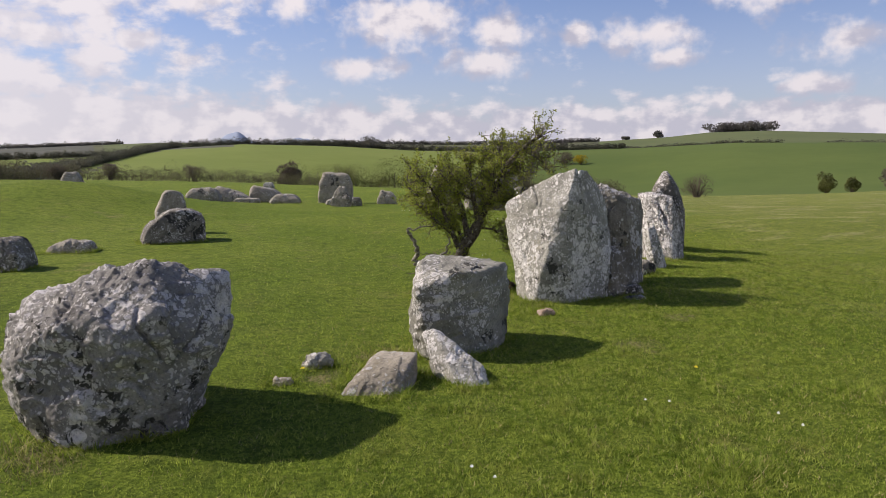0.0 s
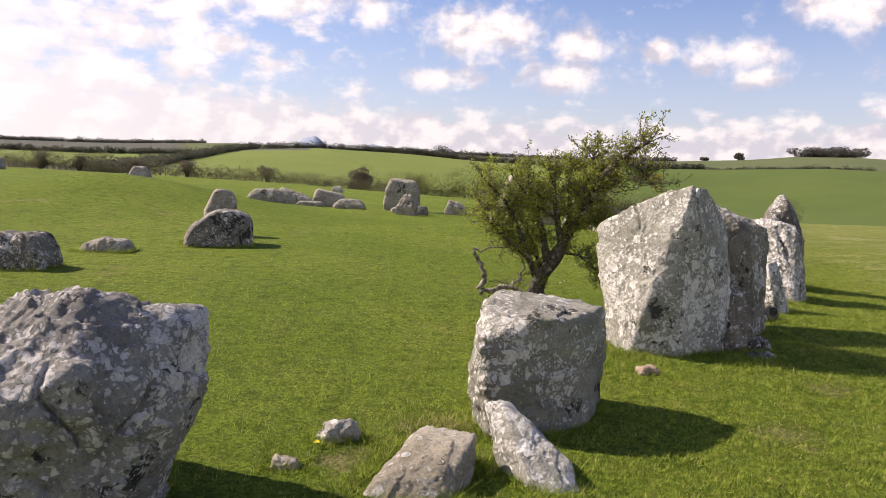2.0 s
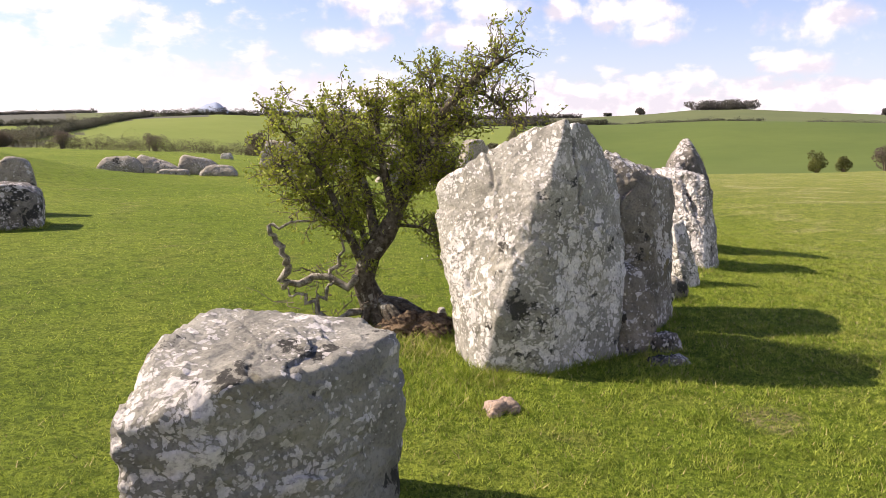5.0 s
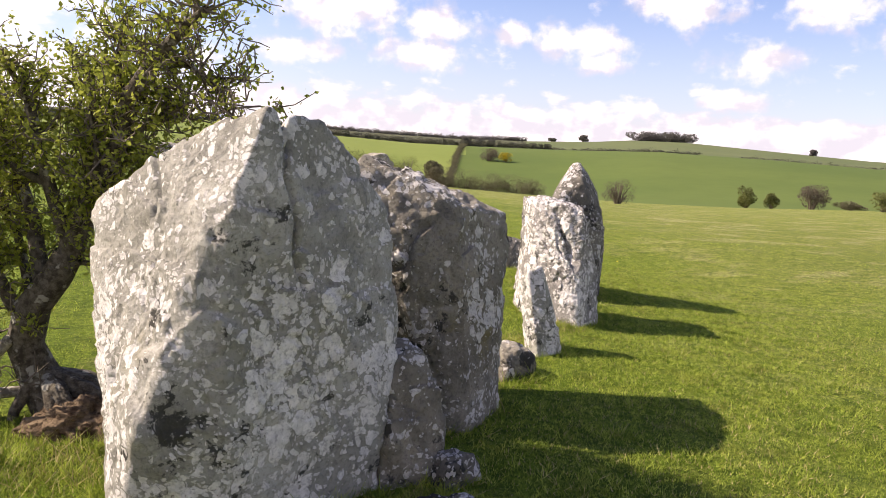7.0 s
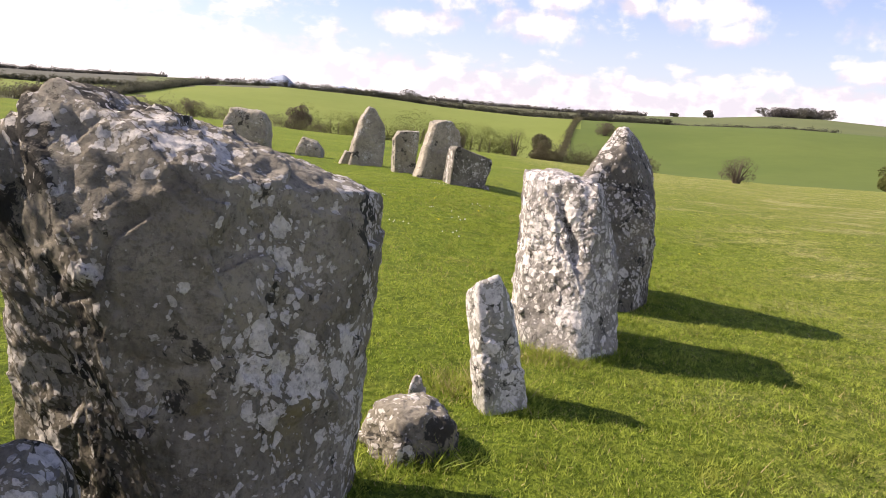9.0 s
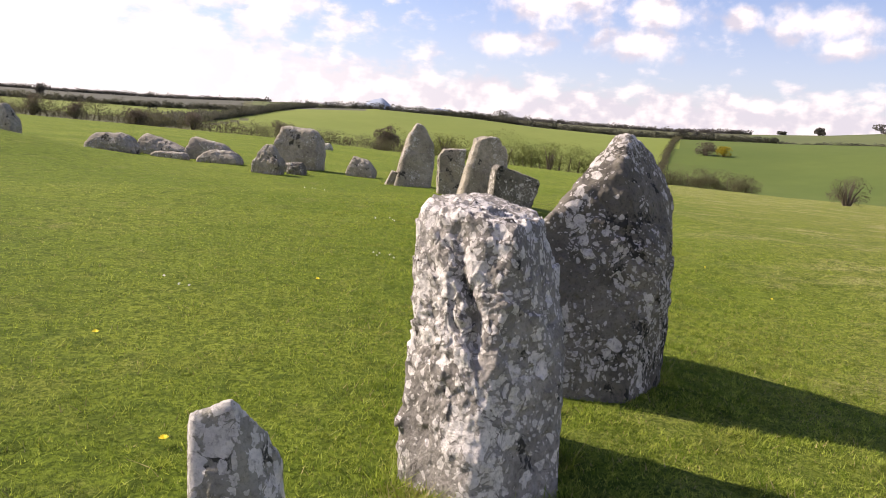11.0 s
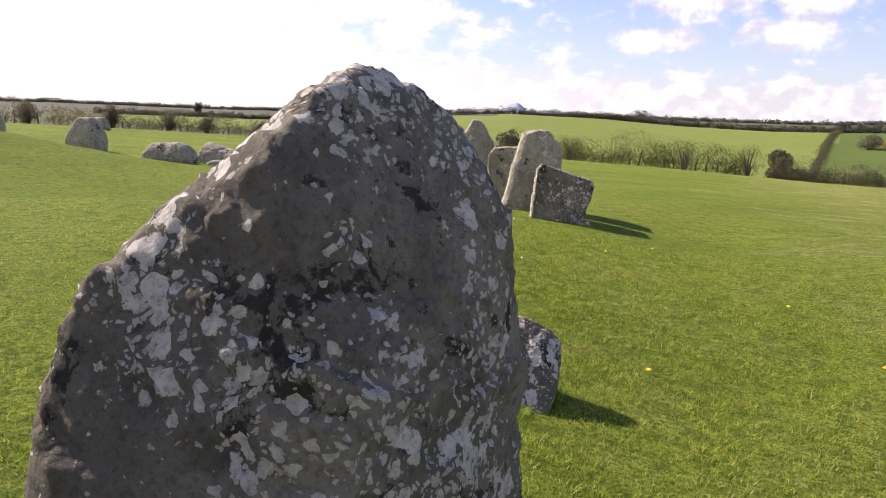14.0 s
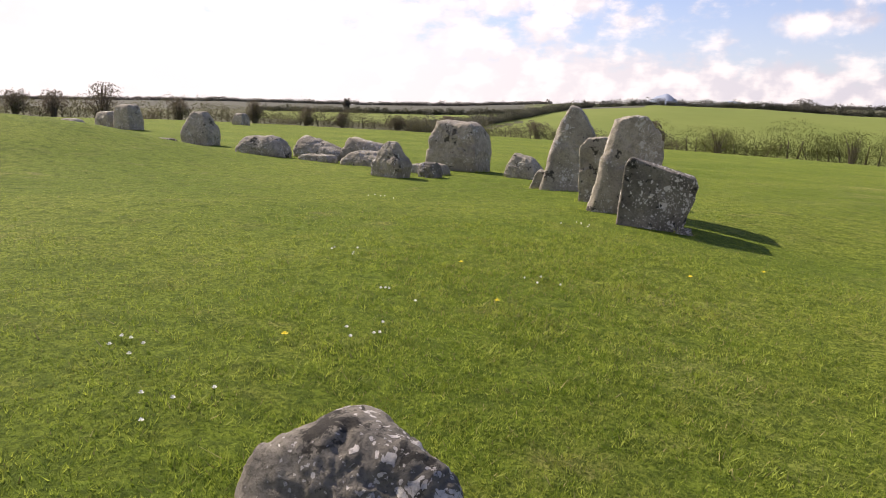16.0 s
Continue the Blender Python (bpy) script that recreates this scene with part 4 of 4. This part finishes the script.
def make_bush(name, label, az, r, width, height, mat, seed, leaf=0.12, count=900, lobes=14, stem=0.25, category="bush"):
    leaf, count = leaf * 0.6, count * 3
    rng = np.random.RandomState(seed)
    x, y, z = at_bearing(az, r)
    ob = tagged(new(name), label, category)
    ob.location = (x, y, z)
    wood, pts = Wood(), []
    for i in range(lobes):
        c = np.array((rng.uniform(-.34, .34) * width * (1 - .3 * i / lobes), rng.uniform(-.25, .25) * width, height * rng.uniform(stem * .4 + .08, .8)))
        pts.append(blob_points(count // lobes, c, (width * .24, width * .22, height * .22), rng))
        wood.add([(c[0] * .2, c[1] * .2, -.15), (c[0] * .45, c[1] * .45, c[2] * .55), tuple(c * (1, 1, 1.1))], [.035 * height, .022 * height, .006 * height], 5)
    v, f = leaf_quads(np.vstack(pts), leaf, rng)
    mesh_object("crown", v, f, mat, ob)
    mesh_object("stems", wood.v, wood.f, TWIG, ob)
    return ob


make_hedge("dark leafless hedgerow along the pasture's end", [(-75, 64), (-58, 68), (-46, 73), (-36, 78), (-26, 84), (-17, 90), (-12, 95)], 1.7, 1.8, .055, HEDGE, 1, 250, .05)
make_hedge("tall green thicket along the valley hedge", [(-12.5, 101), (-8, 104), (-3, 106), (0.5, 106), (3, 106)], 3.4, 2.6, .072, GREENBUSH, 2, 800, .02, .3)
make_hedge("low bramble hedge below the pasture", [(4.5, 100), (9, 98), (13.5, 94)], 2.2, 2.4, .065, HEDGE, 3, 520, .08)
make_hedge("hedge running up the slope between two fields", [(4.6, 104), (5.4, 160), (6.3, 260), (7.2, 400)], 1.5, 1.8, .12, HEDGE, 12, 80, .12)
make_hedge("dark hedge climbing the hill beside the crop", [(-33.0, 160), (-30.4, 205), (-27.4, 260), (-24, 325), (-20.6, 398)], 3.0, 2.5, .25, FARHEDGE, 4, 110)
make_hedge("dark hedge along the hilltop", [(-21, 405), (-16, 408), (-9, 410), (-3, 410), (2, 408), (8, 405), (14, 402)], 3.4, 3.0, .3, FARHEDGE, 5, 90, .03, .25)
make_hedge("hedge along the upper edge of the left field", [(-46, 335), (-38, 335), (-30, 335), (-25, 335)], 2.6, 2.5, .28, FARHEDGE, 6, 80)
make_hedge("dark hedge on the far slope", [(13, 560), (18, 560), (25, 575)], 3.6, 4.0, .4, FARHEDGE, 7, 70, .05)
make_hedge("broken hedge on the far slope", [(28, 520), (34, 520), (42, 500)], 3.6, 4.0, .4, FARHEDGE, 8, 60, .35)
make_hedge("dark wood along the skyline", [(-75, 900), (-55, 920), (-42, 930), (-30, 940), (-24, 940)], 4.0, 12.0, .7, FARTREE, 9, 60, .25, .5)
make_hedge("far wooded skyline", [(-12, 900), (-4, 910), (4, 920), (12, 930)], 4.5, 10.0, .7, FARTREE, 10, 55, .15, .4)
make_hedge("round copse of trees on the hilltop", [(20.4, 960), (24.4, 960)], 12.0, 20.0, .9, FARTREE, 11, 300, .0, .12)
make_bush("bush", "bare brown bush alone below the pasture", 19.3, 60, 2.9, 2.2, BAREBUSH, 21, .05, 1500, 24)
make_bush("bush", "dark green bush at the pasture's end", 28.7, 82, 2.0, 2.4, GREENBUSH, 22, .14, 700)
make_bush("bush", "green bush beside a darker one", 30.4, 82, 1.6, 1.8, GREENBUSH, 23, .13, 600)
make_bush("bush", "reddish bare bush at the pasture's end", 33.0, 83, 3.4, 2.6, BAREBUSH, 24, .13, 900)
make_bush("bush", "pale green bush at the pasture's end", 37.5, 80, 3.2, 2.0, GREENBUSH, 25, .14, 700)
make_bush("bush", "low scrub at the pasture's end", 35.5, 82, 3.0, 1.0, HEDGE, 26, .12, 500)
make_bush("dark_tree", "dark conical evergreen in the hedge", 5.0, 101, 4.2, 3.8, HEDGE, 27, .2, 1500, 9, .1, "tree")
make_bush("gorse_bush", "gorse bush in yellow bloom in the field", 10.5, 300, 8.0, 4.2, GORSE, 28, .3, 500)
make_bush("gorse_bush", "brown thorn bush beside the gorse", 9.2, 302, 10.0, 5.5, BAREBUSH, 29, .32, 700)
make_bush("round_tree", "bare round tree in the hedge", -14.2, 98, 4.0, 3.4, BAREBUSH, 30, .18, 1100, 9, .2, "tree")
for i, (a, r, w, h) in enumerate(((-6.0, 470, 13, 10), (-5.2, 470, 9, 6), (16.4, 930, 13, 9), (7.4, 640, 11, 9), (8.4, 640, 10, 8), (9.3, 640, 9, 8), (-39.3, 420, 5, 8), (-51, 110, 5, 3.4), (32.5, 900, 9, 7), (14.0, 930, 10, 4.5), (-64, 90, 7, 3.6))):
    make_bush("field_tree", "far dark hedgerow tree against the sky", a, r, w, h, FARTREE if r > 300 else BAREBUSH, 50 + i, r * .0011, 700, 16, .3, "tree")

for i, (a, r, w, h) in enumerate(((-51.9, 70, 4.0, 3.1), (-54.8, 69, 2.6, 2.3), (-57.0, 68, 2.2, 2.2), (-59.0, 68, 2.4, 2.3), (-47.1, 73, 2.4, 2.1), (-42.0, 75, 2.2, 2.2), (-38.5, 77, 2.0, 2.0), (-35.9, 78, 2.0, 1.9), (-32.0, 80, 2.4, 1.9), (-28.3, 82, 2.2, 1.9), (-22.0, 88, 2.6, 2.2), (-9.8, 100, 3.6, 3.4), (-1.6, 101, 3.0, 3.6), (2.6, 102, 3.4, 3.9))):
    make_bush("hedge_tree", "round bare thorn tree in the hedgerow" if a < -12 else "leafy round bush in the green thicket", a, r, w, h, BAREBUSH if a < -12 else GREENBUSH, 80 + i, .09, 700, 18, .45 if a < -12 else .15, "tree")

# ---- grass, flowers, litter ----


def make_grass():
    rng = np.random.RandomState(5)
    n = 680000
    # thickest along the walked line, thinner away from it
    t = rng.uniform(-.05, 1.35, n)
    px = np.interp(t, [0, .3, .5, .75, 1.0, 1.35], [.3, 1.2, 3.0, 4.4, 4.6, 2.5])
    py = np.interp(t, [0, .3, .5, .75, 1.0, 1.35], [2.5, 5.0, 7.5, 10.5, 14.5, 19.5])
    off = rng.normal(size=(n, 2)) * rng.choice([1.0, 2.2, 4.5], n, p=[.4, .38, .22])[:, None]
    x, y = px + off[:, 0], py + off[:, 1]
    fx, fy = [], []
    for foot, centre in FEET:
        for p, q in zip(foot, np.roll(foot, -1, axis=0)):
            k = int(np.linalg.norm(q - p) * (700 if centre[1] < 17 else 120))
            u = rng.uniform(size=(k, 1))
            spot = p + (q - p) * u
            out = (spot - centre) / (np.linalg.norm(spot - centre, axis=1, keepdims=True) + 1e-6)
            spot = spot + out * rng.uniform(-.03, .09, (k, 1)) ** 1.0
            fx.append(spot[:, 0])
            fy.append(spot[:, 1])
    fx, fy = np.concatenate(fx), np.concatenate(fy)
    x[:len(fx)], y[:len(fy)] = fx, fy
    z = ground_z(x, y)
    tuft = np.zeros(n)
    for _ in range(16):
        wave, turn = 2 * math.pi / rng.uniform(.12, .7), rng.uniform(0, 2 * math.pi)
        tuft += np.sin(wave * (x * math.cos(turn) + y * math.sin(turn)) + rng.uniform(0, 6.3)) / 2.6
    h = rng.uniform(.01, .027, n) * np.clip(1 + .26 * tuft, .4, 1.8) * np.where(rng.uniform(size=n) < .03, 1.7, 1.0)
    h[:len(fx)] *= rng.uniform(1.2, 3.2, len(fx))
    # ranker tufts, and straw-coloured tussocks round the feet of two stones
    o = len(fx)
    tussock = np.zeros(n, bool)
    for cx, cy, wide, count, tall, straw in ((1.49, 3.57, .17, 2600, 2.6, 0), (2.86, 4.7, .2, 2200, 2.4, 0), (2.9, 10.5, .14, 2200, 2.6, 1), (3.38, 11.02, .13, 2200, 2.8, 1), (.95, 7.75, .16, 2000, 3.0, 0), (.6, 8.35, .3, 2600, 2.6, 1), (2.0, 7.75, .25, 1800, 2.2, 0), (-2.3, 3.75, .25, 1800, 2.4, 1), (.3, 7.9, .35, 4000, 2.6, 0), (.75, 7.45, .3, 3000, 2.4, 0), (.0, 8.4, .3, 3000, 2.4, 0), (-.45, 5.75, .2, 1500, 2.4, 1)):
        x[o:o + count], y[o:o + count] = rng.normal(cx, wide, count), rng.normal(cy, wide * .8, count)
        h[o:o + count] *= tall * np.exp(-((x[o:o + count] - cx) ** 2 + (y[o:o + count] - cy) ** 2) / (3 * wide * wide))
        tussock[o:o + count] = bool(straw)
        o += count
    z = ground_z(x, y)
    a = rng.uniform(0, 2 * math.pi, n)
    w = rng.uniform(.0018, .0042, n)
    lean = rng.normal(size=(n, 2)) * (h * .8)[:, None]
    b = np.stack([x, y, z - .006], 1)
    side = np.stack([np.cos(a) * w, np.sin(a) * w, np.zeros(n)], 1)
    tip = b + np.stack([lean[:, 0], lean[:, 1], h + .006], 1)
    verts = np.stack([b - side, b + side, tip], 1).reshape(-1, 3)
    grass = mesh_object("grass", verts, np.arange(3 * n).reshape(-1, 3), [BLADE, DRY])
    dry = (rng.uniform(size=n) < .05 + .08 * np.clip(np.sin(.9 * x + 2) * np.sin(1.3 * y), 0, 1) + .35 * tussock).astype(np.int32)
    grass.data.polygons.foreach_set("material_index", dry)
    tagged(grass, "short cropped pasture grass with dry blades", "grass", kind="stuff")


make_grass()


def make_flower(name, label, spots, radius, petals, mat, seed, group):
    rng = np.random.RandomState(seed)
    first = None
    for x, y in spots:
        m = pose(x, y, gz(x, y), 0, 0, rng.uniform(0, 360))
        if first is None:
            first = tagged(new(name), label, "flower", group)
            v, f = [], []
            for ring, (r, zz) in enumerate(((radius, .035), (radius * .62, .042))):
                for k in range(petals):
                    a = 2 * math.pi * (k + .5 * ring) / petals
                    b = math.pi / petals * .95
                    o = len(v)
                    v += [(0, 0, zz - .006), (r * .7 * math.cos(a - b), r * .7 * math.sin(a - b), zz), (r * math.cos(a), r * math.sin(a), zz + .003), (r * .7 * math.cos(a + b), r * .7 * math.sin(a + b), zz)]
                    f.append((o, o + 1, o + 2, o + 3))
            mesh_object("head", v, f, mat, first)
            s = Wood()
            s.add([(0, 0, -.01), (0, .002, .034)], [.0018, .0015], 5)
            mesh_object("stalk", s.v, s.f, BLADE, first)
            first.matrix_basis = m
        else:
            copy_thing(first, m)


make_flower("dandelion", "yellow dandelion in the grass", [(-1.08, 5.3), (1.9, 5.3), (2.3, 11.2), (4.5, 15.9), (2.9, 17.6), (2.2, 18.3), (3.7, 19.3), (1.8, 14.2), (3.4, 14.2), (5.4, 18.0), (5.9, 16.8), (1.2, 12.3), (4.1, 20.2), (2.4, 16.2)], .021, 9, YELLOW, 61, "dandelions in the pasture")
rng_d = random.Random(4)
daisies = [(cx + rng_d.gauss(0, .12), cy + rng_d.gauss(0, .1)) for cx, cy, k in ((1.9, 15.6, 5), (2.6, 15.3, 4), (2.7, 16.6, 5), (2.3, 17.3, 4), (1.3, 18.0, 5), (2.9, 18.2, 4), (1.4, 4.6, 2), (2.2, 4.2, 2), (.2, 3.5, 2), (0.6, 11.6, 2), (2.0, 21.0, 6), (-1.0, 21.5, 5), (1.0, 13.5, 3)) for _ in range(k)]
make_flower("daisy", "small white daisy in the grass", daisies, .013, 8, DAISY, 62, "daisies in the pasture")
